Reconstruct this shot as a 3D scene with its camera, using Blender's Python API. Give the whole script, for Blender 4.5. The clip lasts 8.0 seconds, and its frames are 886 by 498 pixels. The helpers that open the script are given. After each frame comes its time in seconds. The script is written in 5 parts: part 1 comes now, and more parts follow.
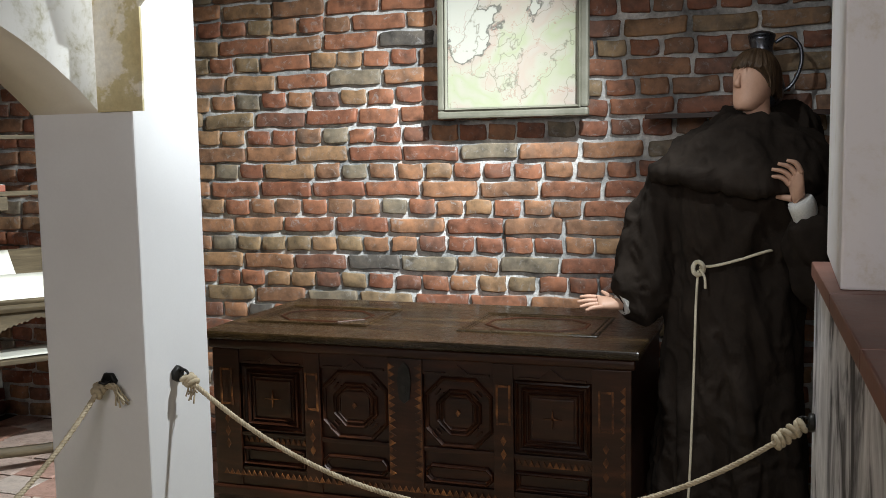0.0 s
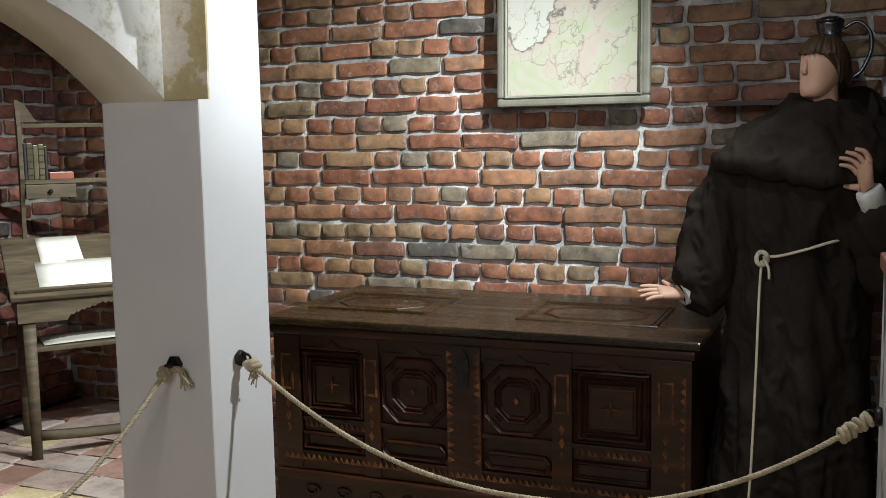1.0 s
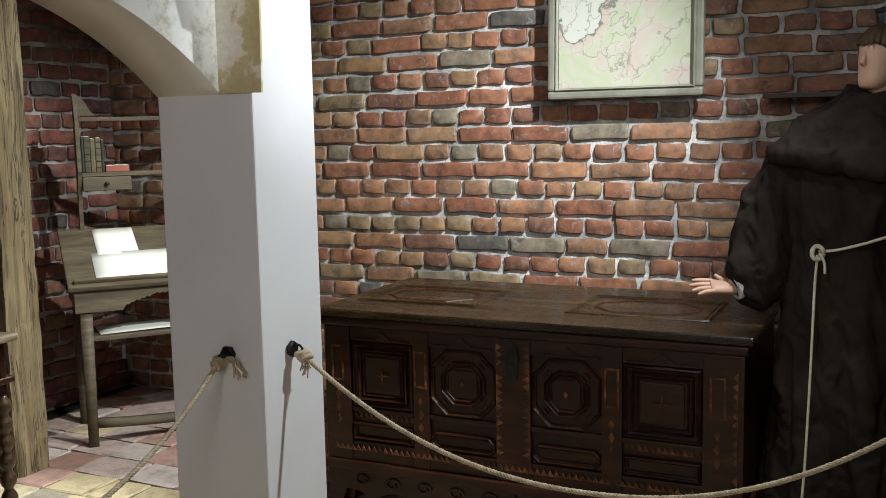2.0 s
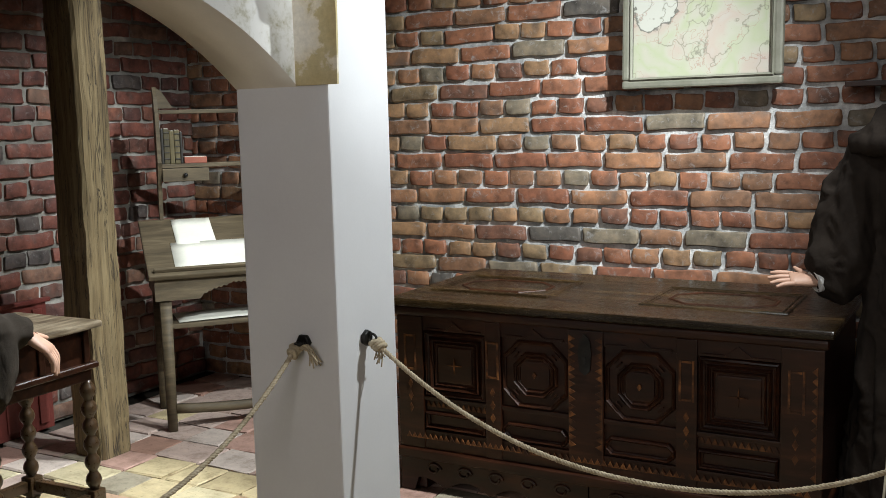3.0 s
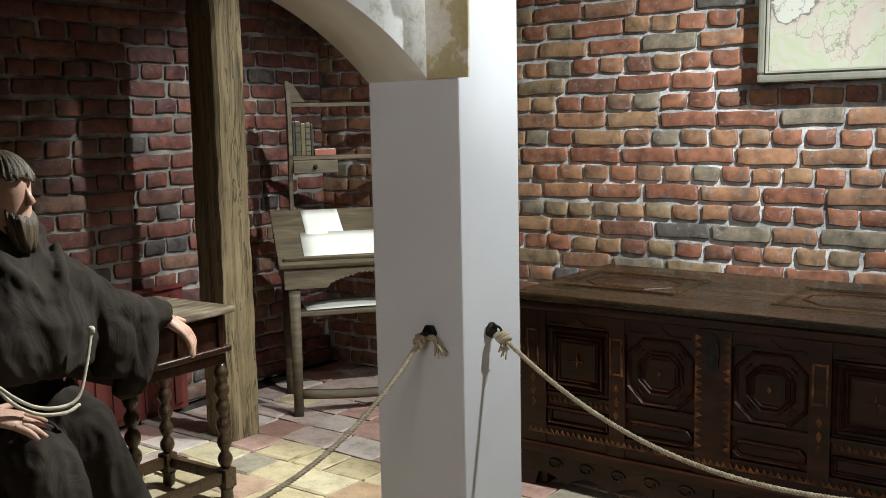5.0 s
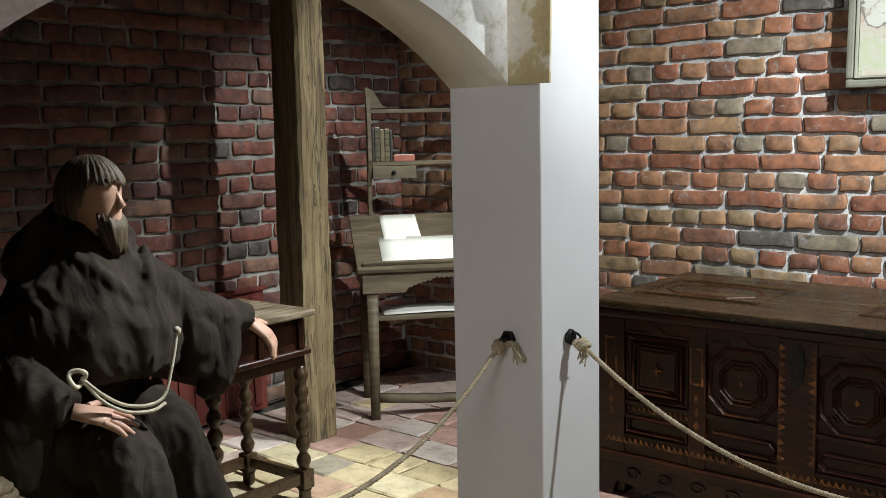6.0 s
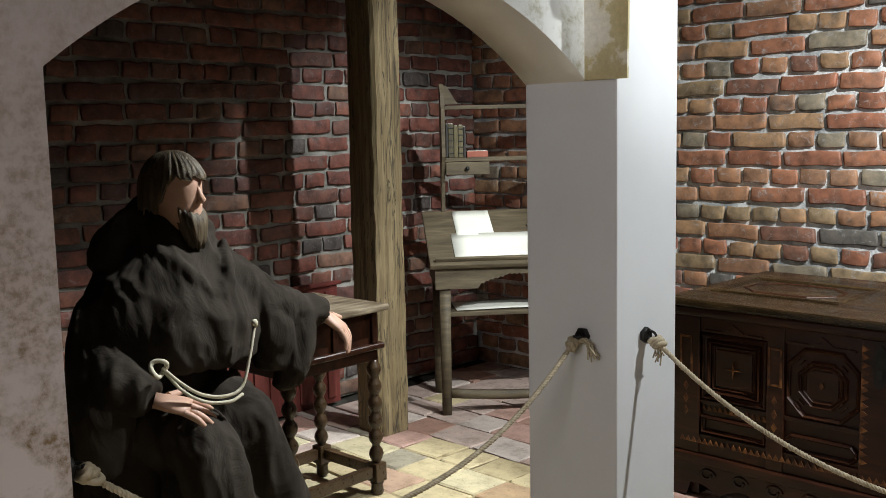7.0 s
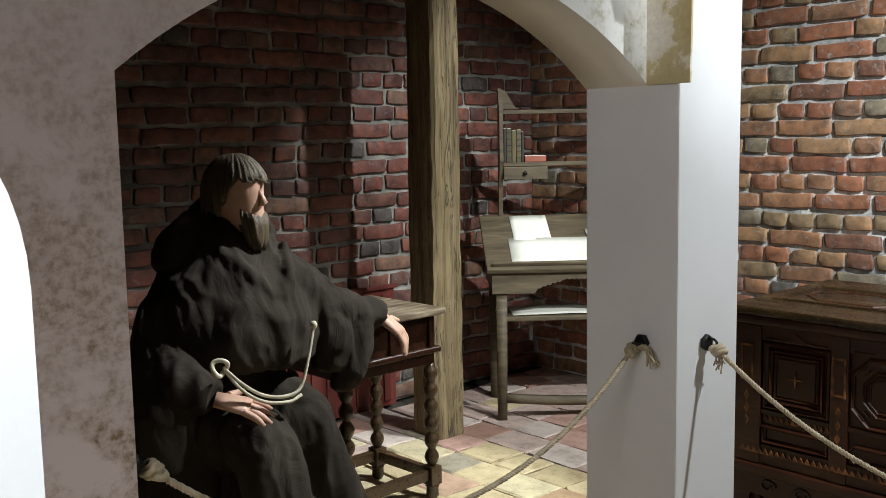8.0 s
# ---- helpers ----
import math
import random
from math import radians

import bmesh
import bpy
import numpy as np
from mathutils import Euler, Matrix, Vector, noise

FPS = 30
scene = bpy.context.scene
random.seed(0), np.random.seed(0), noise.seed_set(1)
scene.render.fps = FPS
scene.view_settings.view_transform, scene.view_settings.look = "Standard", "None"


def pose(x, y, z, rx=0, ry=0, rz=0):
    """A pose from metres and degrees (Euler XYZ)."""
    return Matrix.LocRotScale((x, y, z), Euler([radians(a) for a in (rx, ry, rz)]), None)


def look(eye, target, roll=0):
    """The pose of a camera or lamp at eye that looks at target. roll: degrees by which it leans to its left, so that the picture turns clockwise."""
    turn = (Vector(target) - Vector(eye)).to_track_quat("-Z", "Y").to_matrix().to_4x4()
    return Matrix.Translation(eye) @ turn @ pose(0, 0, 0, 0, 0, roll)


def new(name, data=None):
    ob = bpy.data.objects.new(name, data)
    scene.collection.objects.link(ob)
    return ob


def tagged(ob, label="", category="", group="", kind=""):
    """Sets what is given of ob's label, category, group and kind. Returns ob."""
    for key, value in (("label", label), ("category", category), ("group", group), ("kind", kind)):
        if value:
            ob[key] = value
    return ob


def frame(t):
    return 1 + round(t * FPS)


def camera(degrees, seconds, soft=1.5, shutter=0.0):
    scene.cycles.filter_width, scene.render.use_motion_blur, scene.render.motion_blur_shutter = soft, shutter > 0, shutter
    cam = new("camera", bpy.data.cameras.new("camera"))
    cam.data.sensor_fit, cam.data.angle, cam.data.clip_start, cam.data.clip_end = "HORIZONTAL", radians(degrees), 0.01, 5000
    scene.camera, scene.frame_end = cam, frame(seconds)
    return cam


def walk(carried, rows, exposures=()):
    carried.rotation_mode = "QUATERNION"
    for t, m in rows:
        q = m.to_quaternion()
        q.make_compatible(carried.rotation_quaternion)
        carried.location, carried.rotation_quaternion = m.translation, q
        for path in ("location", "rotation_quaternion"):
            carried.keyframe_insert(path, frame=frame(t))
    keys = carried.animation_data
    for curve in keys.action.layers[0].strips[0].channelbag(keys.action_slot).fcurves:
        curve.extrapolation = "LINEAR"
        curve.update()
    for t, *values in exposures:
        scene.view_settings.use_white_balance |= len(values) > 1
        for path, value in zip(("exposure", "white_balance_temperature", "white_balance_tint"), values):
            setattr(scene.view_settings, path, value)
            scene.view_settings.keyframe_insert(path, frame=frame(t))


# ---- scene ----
cam = camera(48.4, 8.0, soft=0.5)
PATH = [
    (0.0, 0.000, 0.000, 1.350, 84.06, 1.06, 19.00),
    (0.5, -0.003, -0.003, 1.349, 83.70, 1.03, 20.75),
    (1.0, -0.005, -0.006, 1.349, 83.45, 1.04, 22.34),
    (2.5, -0.013, -0.015, 1.348, 82.90, 1.25, 26.97),
    (3.0, -0.016, -0.020, 1.347, 82.68, 1.41, 29.19),
    (3.5, -0.018, -0.023, 1.346, 82.58, 1.31, 30.85),
    (4.0, -0.021, -0.027, 1.346, 82.68, 1.24, 32.49),
    (4.5, -0.023, -0.031, 1.345, 82.55, 1.21, 34.18),
    (6.0, -0.033, -0.046, 1.343, 82.98, 1.19, 40.63),
    (6.5, -0.035, -0.051, 1.343, 83.16, 1.20, 42.53),
    (7.0, -0.038, -0.056, 1.342, 82.86, 1.23, 44.75),
    (7.5, -0.040, -0.061, 1.342, 83.04, 1.31, 46.47),
    (8.0, -0.042, -0.065, 1.341, 83.19, 1.02, 48.00),
]
walk(cam, [(t, pose(x, y, z, rx, ry, rz)) for t, x, y, z, rx, ry, rz in PATH],
     [(0.0, -0.03), (1.0, -0.2), (2.5, -0.28), (5.0, -0.32), (8.0, -0.27)])

# ---- light ----
world = bpy.data.worlds.new("dim_hall")
world.use_nodes = True
world.node_tree.nodes["Background"].inputs[0].default_value = (0.75, 0.82, 1.0, 1)
world.node_tree.nodes["Background"].inputs[1].default_value = 0.005
scene.world = world


def spot(name, eye, target, watts, cone, blend=0.5, size=0.03, tint=(0.915, 0.98, 1.0)):
    d = bpy.data.lights.new(name, "SPOT")
    d.energy, d.spot_size, d.spot_blend, d.shadow_soft_size, d.color = watts, radians(cone), blend, size, tint
    ob = new(name, d)
    ob.matrix_world = look(eye, target)
    return ob


spot("track_spot_wall", (0.06, 2.64, 2.76), (-2.3, 3.9, 0.45), 800, 60, 1.0)
spot("track_spot_column", (-0.20, 2.82, 2.62), (-1.45, 2.15, 0.1), 250, 86, 1.0)
spot("track_spot_desk", (-0.05, 1.884, 2.45), (-3.70, 2.90, 0.80), 110, 40, 0.8, 0.02)
spot("track_spot_paper", (-1.70, 3.22, 2.80), (-3.70, 3.08, 0.85), 290, 40, 0.75)
spot("track_spot_cell", (-1.75, 3.25, 2.85), (-2.74, 1.88, 0.40), 680, 43, 0.5)
spot("track_spot_figure", (-1.0, 1.5, 2.9), (0.10, 3.0, 1.35), 72, 52, 0.8)
spot("track_spot_post", (-0.25, 0.0, 2.85), (-0.6, 0.03, 1.1), 900, 22, 0.3)
lamp = bpy.data.lights.new("hall_ceiling_light", "AREA")
lamp.energy, lamp.size, lamp.color = 122, 1.9, (1.0, 0.95, 0.93)
new("hall_ceiling_light", lamp).matrix_world = look((0.2, -3.0, 2.8), (-1.2, 1.2, 0.8))


# ---- materials ----
def nodes_of(name):
    m = bpy.data.materials.new(name)
    m.use_nodes = True
    return m, m.node_tree.nodes, m.node_tree.links, m.node_tree.nodes["Principled BSDF"]


def ramp(n, l, fac, stops, interp="LINEAR"):
    r = n.new("ShaderNodeValToRGB")
    r.color_ramp.interpolation = interp
    while len(r.color_ramp.elements) < len(stops):
        r.color_ramp.elements.new(0.5)
    for e, (p, c) in zip(r.color_ramp.elements, stops):
        e.position, e.color = p, (*c, 1)
    l.new(fac, r.inputs[0])
    return r.outputs[0]


def noise_of(n, l, vec, scale, detail=5, rough=0.6, dist=0.0):
    t = n.new("ShaderNodeTexNoise")
    t.inputs["Scale"].default_value, t.inputs["Detail"].default_value = scale, detail
    t.inputs["Roughness"].default_value, t.inputs["Distortion"].default_value = rough, dist
    l.new(vec, t.inputs["Vector"])
    return t.outputs[0]


def stretched(n, l, sx, sy, sz):
    c, m = n.new("ShaderNodeTexCoord"), n.new("ShaderNodeMapping")
    m.inputs["Scale"].default_value = (sx, sy, sz)
    l.new(c.outputs["Object"], m.inputs[0])
    return m.outputs[0]


def mixed(n, l, fac, a, b, mode="MIX"):
    x = n.new("ShaderNodeMix")
    x.data_type, x.blend_type = "RGBA", mode
    for sock, v in ((x.inputs[0], fac), (x.inputs[6], a), (x.inputs[7], b)):
        if isinstance(v, (int, float)):
            sock.default_value = v
        elif isinstance(v, tuple):
            sock.default_value = (*v, 1)
        else:
            l.new(v, sock)
    return x.outputs[2]


def bumped(n, l, b, height, strength, dist):
    k = n.new("ShaderNodeBump")
    k.inputs["Strength"].default_value, k.inputs["Distance"].default_value = strength, dist
    l.new(height, k.inputs["Height"])
    l.new(k.outputs[0], b.inputs["Normal"])


def surface(name, stops, scale=6, rough=0.7, fine=60, bump=0.3, depth=0.003, stretch=(1, 1, 1), metal=0.0, spread=0.15,
            detail=6, dist=0.0, vary=0.0, spec=0.5):
    """A ramp over coarse noise, darkened and lightened by fine grain, with bump."""
    m, n, l, b = nodes_of(name)
    v = stretched(n, l, *stretch)
    coarse, grain = noise_of(n, l, v, scale, detail, 0.6, dist), noise_of(n, l, v, fine, 4, 0.7)
    col = ramp(n, l, coarse, stops)
    g = ramp(n, l, grain, [(0.25, (1 - spread,) * 3), (0.75, (1 + spread,) * 3)])
    col = mixed(n, l, 1.0, col, g, "MULTIPLY")
    if vary:
        info = n.new("ShaderNodeObjectInfo")
        t = ramp(n, l, info.outputs["Random"], [(0, (1 - vary,) * 3), (1, (1 + vary,) * 3)])
        col = mixed(n, l, 1.0, col, t, "MULTIPLY")
    l.new(col, b.inputs["Base Color"])
    rr = n.new("ShaderNodeMapRange")
    rr.inputs[3].default_value, rr.inputs[4].default_value = max(0.05, rough - 0.12), min(1, rough + 0.12)
    l.new(grain, rr.inputs[0])
    l.new(rr.outputs[0], b.inputs["Roughness"])
    b.inputs["Metallic"].default_value = metal
    b.inputs["Specular IOR Level"].default_value = spec
    add = n.new("ShaderNodeMath")
    add.operation = "MULTIPLY_ADD"
    add.inputs[1].default_value = 0.5
    l.new(grain, add.inputs[0])
    l.new(coarse, add.inputs[2])
    bumped(n, l, b, add.outputs[0], bump, depth)
    return m


PALE_BRICKS = [(0.0, (0.2375, 0.0950, 0.0540)), (0.17, (0.2831, 0.1210, 0.0670)), (0.34, (0.3192, 0.1620, 0.0870)), (0.48, (0.2460, 0.1300, 0.0740)),
               (0.60, (0.3011, 0.1780, 0.0950)), (0.72, (0.1824, 0.0860, 0.0560)), (0.82, (0.2555, 0.1780, 0.1010)), (0.92, (0.2099, 0.1730, 0.1230)), (0.97, (0.1092, 0.0970, 0.0840))]
# Left wall: redder brick, with the dim light there darkened into the tones.
SHADED_RED_BRICKS = [(0.0, (0.139, 0.049, 0.036)), (0.2, (0.176, 0.062, 0.044)), (0.42, (0.219, 0.087, 0.057)), (0.58, (0.146, 0.064, 0.047)),
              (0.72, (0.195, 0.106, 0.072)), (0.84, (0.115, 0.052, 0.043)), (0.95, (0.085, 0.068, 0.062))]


def brick_surface(name, tones, island=False, lime=0.8):
    m, n, l, b = nodes_of(name)
    if island:
        rnd = n.new("ShaderNodeNewGeometry").outputs["Random Per Island"]
    else:
        rnd = n.new("ShaderNodeObjectInfo").outputs["Random"]
    base = ramp(n, l, rnd, tones, "CONSTANT")
    geo = n.new("ShaderNodeNewGeometry").outputs["Position"]
    coarse, fine = noise_of(n, l, geo, 16, 5, 0.6), noise_of(n, l, geo, 90, 3, 0.6)
    dark = ramp(n, l, coarse, [(0.28, (0.36, 0.36, 0.36)), (0.5, (0.95, 0.95, 0.95)), (0.70, (1.45, 1.38, 1.30))])
    col = mixed(n, l, 1.0, base, dark, "MULTIPLY")
    soot = ramp(n, l, noise_of(n, l, geo, 7, 3, 0.5, 0.6), [(0.57, (0, 0, 0)), (0.72, (0.55, 0.55, 0.55))])
    col = mixed(n, l, soot, col, (0.12, 0.10, 0.085))
    smear = ramp(n, l, noise_of(n, l, geo, 26, 6, 0.75, 0.8), [(0.56, (0, 0, 0)), (0.70, (lime, lime, lime))])
    col = mixed(n, l, smear, col, (0.34, 0.33, 0.32))
    l.new(col, b.inputs["Base Color"])
    b.inputs["Roughness"].default_value = 0.62
    add = n.new("ShaderNodeMath")
    add.operation = "MULTIPLY_ADD"
    add.inputs[1].default_value = 0.22
    l.new(fine, add.inputs[0])
    l.new(coarse, add.inputs[2])
    bumped(n, l, b, add.outputs[0], 0.55, 0.006)
    return m


def stained_plaster(name, base, stain, low, high, scale, low_z=0.0):
    """White lime plaster with blotchy stains; low_z thickens them below that height by a smooth climb of damp."""
    m, n, l, b = nodes_of(name)
    geo = n.new("ShaderNodeNewGeometry").outputs["Position"]
    blot = noise_of(n, l, geo, scale, 8, 0.72, 0.3)
    speck = noise_of(n, l, geo, 55, 4, 0.7)
    mask = ramp(n, l, blot, [(low, (0, 0, 0)), (high, (1, 1, 1))])
    mask2 = ramp(n, l, speck, [(0.42, (0.25,) * 3), (0.65, (1, 1, 1))])
    mask = mixed(n, l, 1.0, mask, mask2, "MULTIPLY")
    if low_z:
        sep = n.new("ShaderNodeSeparateXYZ")
        l.new(geo, sep.inputs[0])
        damp = ramp(n, l, sep.outputs[2], [(0.0, (1, 1, 1)), (0.5, (1, 1, 1)), (1.0, (0.14,) * 3)])
        damp.node.inputs[0].default_value = 0
        mr = n.new("ShaderNodeMapRange")
        mr.inputs[2].default_value = low_z
        l.new(sep.outputs[2], mr.inputs[0])
        l.new(mr.outputs[0], damp.node.inputs[0])
        mask = mixed(n, l, 1.0, mask, damp, "MULTIPLY")
    col = mixed(n, l, mask, base, stain)
    l.new(col, b.inputs["Base Color"])
    b.inputs["Roughness"].default_value = 0.85
    bumped(n, l, b, noise_of(n, l, geo, 30, 6, 0.6), 0.25, 0.003)
    return m


BRICK = brick_surface("worn_red_brick", PALE_BRICKS)
BRICK_FAR = brick_surface("worn_red_brick_rest", PALE_BRICKS, True)
# Shaded copy of the brick: the left wall's weaker light is in the colour.
BRICK_SHADED = brick_surface("shaded_red_brick", SHADED_RED_BRICKS, False, 0.35)
BRICK_SHADED_FAR = brick_surface("shaded_red_brick_rest", SHADED_RED_BRICKS, True, 0.35)
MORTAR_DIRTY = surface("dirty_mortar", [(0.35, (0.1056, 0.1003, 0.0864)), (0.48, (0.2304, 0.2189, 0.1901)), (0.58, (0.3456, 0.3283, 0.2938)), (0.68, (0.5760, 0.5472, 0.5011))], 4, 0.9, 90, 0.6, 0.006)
MORTAR = surface("lime_mortar", [(0.32, (0.15, 0.155, 0.155)), (0.46, (0.36, 0.365, 0.36)), (0.62, (0.70, 0.70, 0.68))], 5, 0.9, 60, 1.0, 0.010, spread=0.3)
PAINT = surface("white_wall_paint", [(0.3, (0.66, 0.655, 0.665)), (0.7, (0.71, 0.71, 0.72))], 3, 0.6, 140, 0.12, 0.001, spread=0.02)
# Grey kept this dark so the unseen hall walls bounce little light.
HALL_PAINT = surface("low_bounce_grey", [(0.3, (0.09, 0.09, 0.09)), (0.7, (0.13, 0.13, 0.13))], 3, 0.7, 120, 0.1, 0.001, spread=0.03)
SOFFIT = surface("cream_soffit_paint", [(0.3, (0.68, 0.62, 0.53)), (0.7, (0.74, 0.69, 0.60))], 3, 0.7, 120, 0.12, 0.001, spread=0.03)
PLASTER = stained_plaster("plaster_speckled", (0.76, 0.75, 0.72), (0.40, 0.37, 0.25), 0.46, 0.62, 11)
PLASTER_PIER = stained_plaster("plaster_damp_stained", (0.70, 0.62, 0.61), (0.25, 0.165, 0.085), 0.41, 0.55, 6.5, 1.75)
PLASTER_OCHRE = surface("plaster_ochre_flaking", [(0.36, (0.72, 0.68, 0.60)), (0.43, (0.70, 0.64, 0.52)), (0.455, (0.52, 0.44, 0.25)), (0.62, (0.46, 0.36, 0.18))], 5, 0.8, 60, 0.2, 0.002)


def cracked_oak():
    m, n, l, b = nodes_of("weathered_oak")
    v = stretched(n, l, 5, 5, 0.3)
    broad, fibre = noise_of(n, l, v, 5, 6, 0.6, 0.8), noise_of(n, l, stretched(n, l, 30, 30, 0.8), 4, 5, 0.7, 0.3)
    col = ramp(n, l, broad, [(0.3, (0.085, 0.058, 0.026)), (0.5, (0.17, 0.122, 0.058)), (0.7, (0.245, 0.185, 0.095))])
    col = mixed(n, l, 1.0, col, ramp(n, l, fibre, [(0.3, (0.62,) * 3), (0.7, (1.2,) * 3)]), "MULTIPLY")
    split = noise_of(n, l, stretched(n, l, 7, 7, 0.28), 3.2, 4, 0.55, 1.4)
    crack = ramp(n, l, split, [(0.474, (0, 0, 0)), (0.488, (0.9,) * 3), (0.496, (0.9,) * 3), (0.51, (0, 0, 0))])
    col = mixed(n, l, crack, col, (0.035, 0.025, 0.014))
    l.new(col, b.inputs["Base Color"])
    b.inputs["Roughness"].default_value = 0.8
    sub = n.new("ShaderNodeMath")
    sub.operation = "SUBTRACT"
    l.new(fibre, sub.inputs[0])
    l.new(crack, sub.inputs[1])
    bumped(n, l, b, sub.outputs[0], 0.6, 0.005)
    return m


OAK = cracked_oak()
DESK_WOOD = surface("greyed_oak", [(0.3, (0.0451, 0.0328, 0.0170)), (0.55, (0.0943, 0.0702, 0.0385)), (0.72, (0.1394, 0.1076, 0.0629))], 8, 0.7, 70, 0.4, 0.003, (0.6, 4, 4), dist=0.5)
DARK_WOOD = surface("dark_walnut", [(0.3, (0.0101, 0.0030, 0.0013)), (0.55, (0.0275, 0.0084, 0.0034)), (0.75, (0.0580, 0.0182, 0.0068))], 7, 0.38, 80, 0.12, 0.001, (0.7, 4, 4), dist=0.5, spec=0.34)
LID_WOOD = surface("worn_walnut_lid", [(0.32, (0.0048, 0.0027, 0.0010)), (0.52, (0.0206, 0.0118, 0.0042)), (0.70, (0.0673, 0.0392, 0.0143))], 4, 0.26, 60, 0.2, 0.002, (0.5, 4, 4), dist=0.6, spec=0.45)
DULL_WOOD = surface("dull_carved_walnut", [(0.3, (0.0101, 0.0032, 0.0013)), (0.75, (0.0580, 0.0182, 0.0068))], 7, 0.52, 80, 0.1, 0.001, spec=0.22)
INLAY = surface("light_inlay_wood", [(0.34, (0.0256, 0.0096, 0.0048)), (0.52, (0.0960, 0.0352, 0.0112)), (0.7, (0.2720, 0.1088, 0.0320))], 26, 0.5, 120, 0.2, 0.001, spec=0.3)
TURNED = surface("polished_turned_oak", [(0.3, (0.02, 0.011, 0.005)), (0.6, (0.055, 0.031, 0.014)), (0.8, (0.12, 0.072, 0.033))], 9, 0.3, 70, 0.2, 0.002, dist=0.4)
TABLE_TOP = surface("worn_table_top", [(0.32, (0.05, 0.034, 0.02)), (0.5, (0.14, 0.105, 0.066)), (0.7, (0.30, 0.245, 0.17))], 9, 0.42, 60, 0.5, 0.002, (4, 0.8, 4))
IRON = surface("black_iron", [(0.3, (0.012, 0.012, 0.012)), (0.7, (0.035, 0.033, 0.03))], 20, 0.45, 120, 0.3, 0.001, metal=0.7)
ROPE = surface("hemp_rope", [(0.3, (0.30, 0.24, 0.15)), (0.7, (0.54, 0.46, 0.33))], 40, 0.9, 300, 0.4, 0.001)
CORD = surface("white_cord", [(0.3, (0.50, 0.45, 0.33)), (0.7, (0.68, 0.63, 0.50))], 40, 0.85, 300, 0.3, 0.001)


def wool(name, dark, light):
    m, n, l, b = nodes_of(name)
    v = stretched(n, l, 1, 1, 1)
    col = ramp(n, l, noise_of(n, l, v, 6, 5, 0.6), [(0.3, dark), (0.7, light)])
    weave = noise_of(n, l, v, 420, 3, 0.7)
    l.new(mixed(n, l, 1.0, col, ramp(n, l, weave, [(0.3, (0.7,) * 3), (0.7, (1.3,) * 3)]), "MULTIPLY"), b.inputs["Base Color"])
    b.inputs["Roughness"].default_value = 0.95
    b.inputs["Specular IOR Level"].default_value = 0.12
    crease = noise_of(n, l, stretched(n, l, 1.2, 1.2, 0.8), 7, 4, 0.5, 1.2)
    add = n.new("ShaderNodeMath")
    add.operation = "MULTIPLY_ADD"
    add.inputs[1].default_value = 0.03
    l.new(weave, add.inputs[0])
    l.new(crease, add.inputs[2])
    bumped(n, l, b, add.outputs[0], 0.7, 0.016)
    return m


ROBE = wool("dark_brown_wool", (0.0125, 0.0092, 0.0072), (0.029, 0.0218, 0.0172))
ROBE_GREY = wool("grey_brown_wool", (0.023, 0.0180, 0.0138), (0.054, 0.0440, 0.0350))
WAX = surface("painted_wax", [(0.3, (0.50, 0.29, 0.20)), (0.7, (0.60, 0.37, 0.27))], 14, 0.5, 120, 0.1, 0.001, spread=0.06)
WIG = surface("brown_wig_fibre", [(0.3, (0.022, 0.012, 0.006)), (0.7, (0.095, 0.055, 0.026))], 30, 0.55, 160, 0.8, 0.004, (2, 2, 0.3))
WIG_GREY = surface("grey_brown_wig_fibre", [(0.3, (0.03, 0.02, 0.011)), (0.7, (0.15, 0.105, 0.055))], 30, 0.6, 160, 0.9, 0.005, (2, 2, 0.3))
LINEN = surface("white_linen", [(0.3, (0.6, 0.6, 0.58)), (0.7, (0.72, 0.72, 0.70))], 20, 0.9, 200, 0.3, 0.001)
PAPER = surface("old_paper", [(0.3, (0.66, 0.65, 0.56)), (0.7, (0.76, 0.75, 0.66))], 7, 0.9, 80, 0.1, 0.0005, spread=0.04)
BOOK = surface("tan_leather_binding", [(0.3, (0.0420, 0.0324, 0.0126)), (0.7, (0.1120, 0.0900, 0.0385))], 18, 0.6, 120, 0.3, 0.001, vary=0.3)
BOOK_DARK = surface("black_leather_binding", [(0.3, (0.012, 0.01, 0.008)), (0.7, (0.03, 0.026, 0.02))], 18, 0.5, 120, 0.3, 0.001)
BOOK_RED = surface("red_cloth_binding", [(0.3, (0.2232, 0.0612, 0.0382)), (0.7, (0.2976, 0.1008, 0.0638))], 18, 0.8, 120, 0.3, 0.001)
FRAME_WOOD = surface("grey_green_frame", [(0.3, (0.15, 0.148, 0.11)), (0.7, (0.23, 0.225, 0.18))], 10, 0.45, 90, 0.15, 0.001, spread=0.08)
LEDGE = surface("red_brown_ledge", [(0.3, (0.15, 0.065, 0.045)), (0.7, (0.24, 0.11, 0.08))], 5, 0.5, 70, 0.15, 0.002, vary=0.12)
STREAKED = surface("peeling_grey_paint", [(0.36, (0.04, 0.038, 0.042)), (0.42, (0.20, 0.195, 0.21)), (0.50, (0.52, 0.515, 0.54)), (0.66, (0.72, 0.71, 0.73))], 5, 0.8, 24, 0.5, 0.004, (1.2, 1.2, 0.62), dist=1.0, spread=0.2)
RED_TILE = surface("red_painted_plinth", [(0.3, (0.10, 0.018, 0.013)), (0.7, (0.17, 0.034, 0.025))], 6, 0.6, 80, 0.2, 0.002)
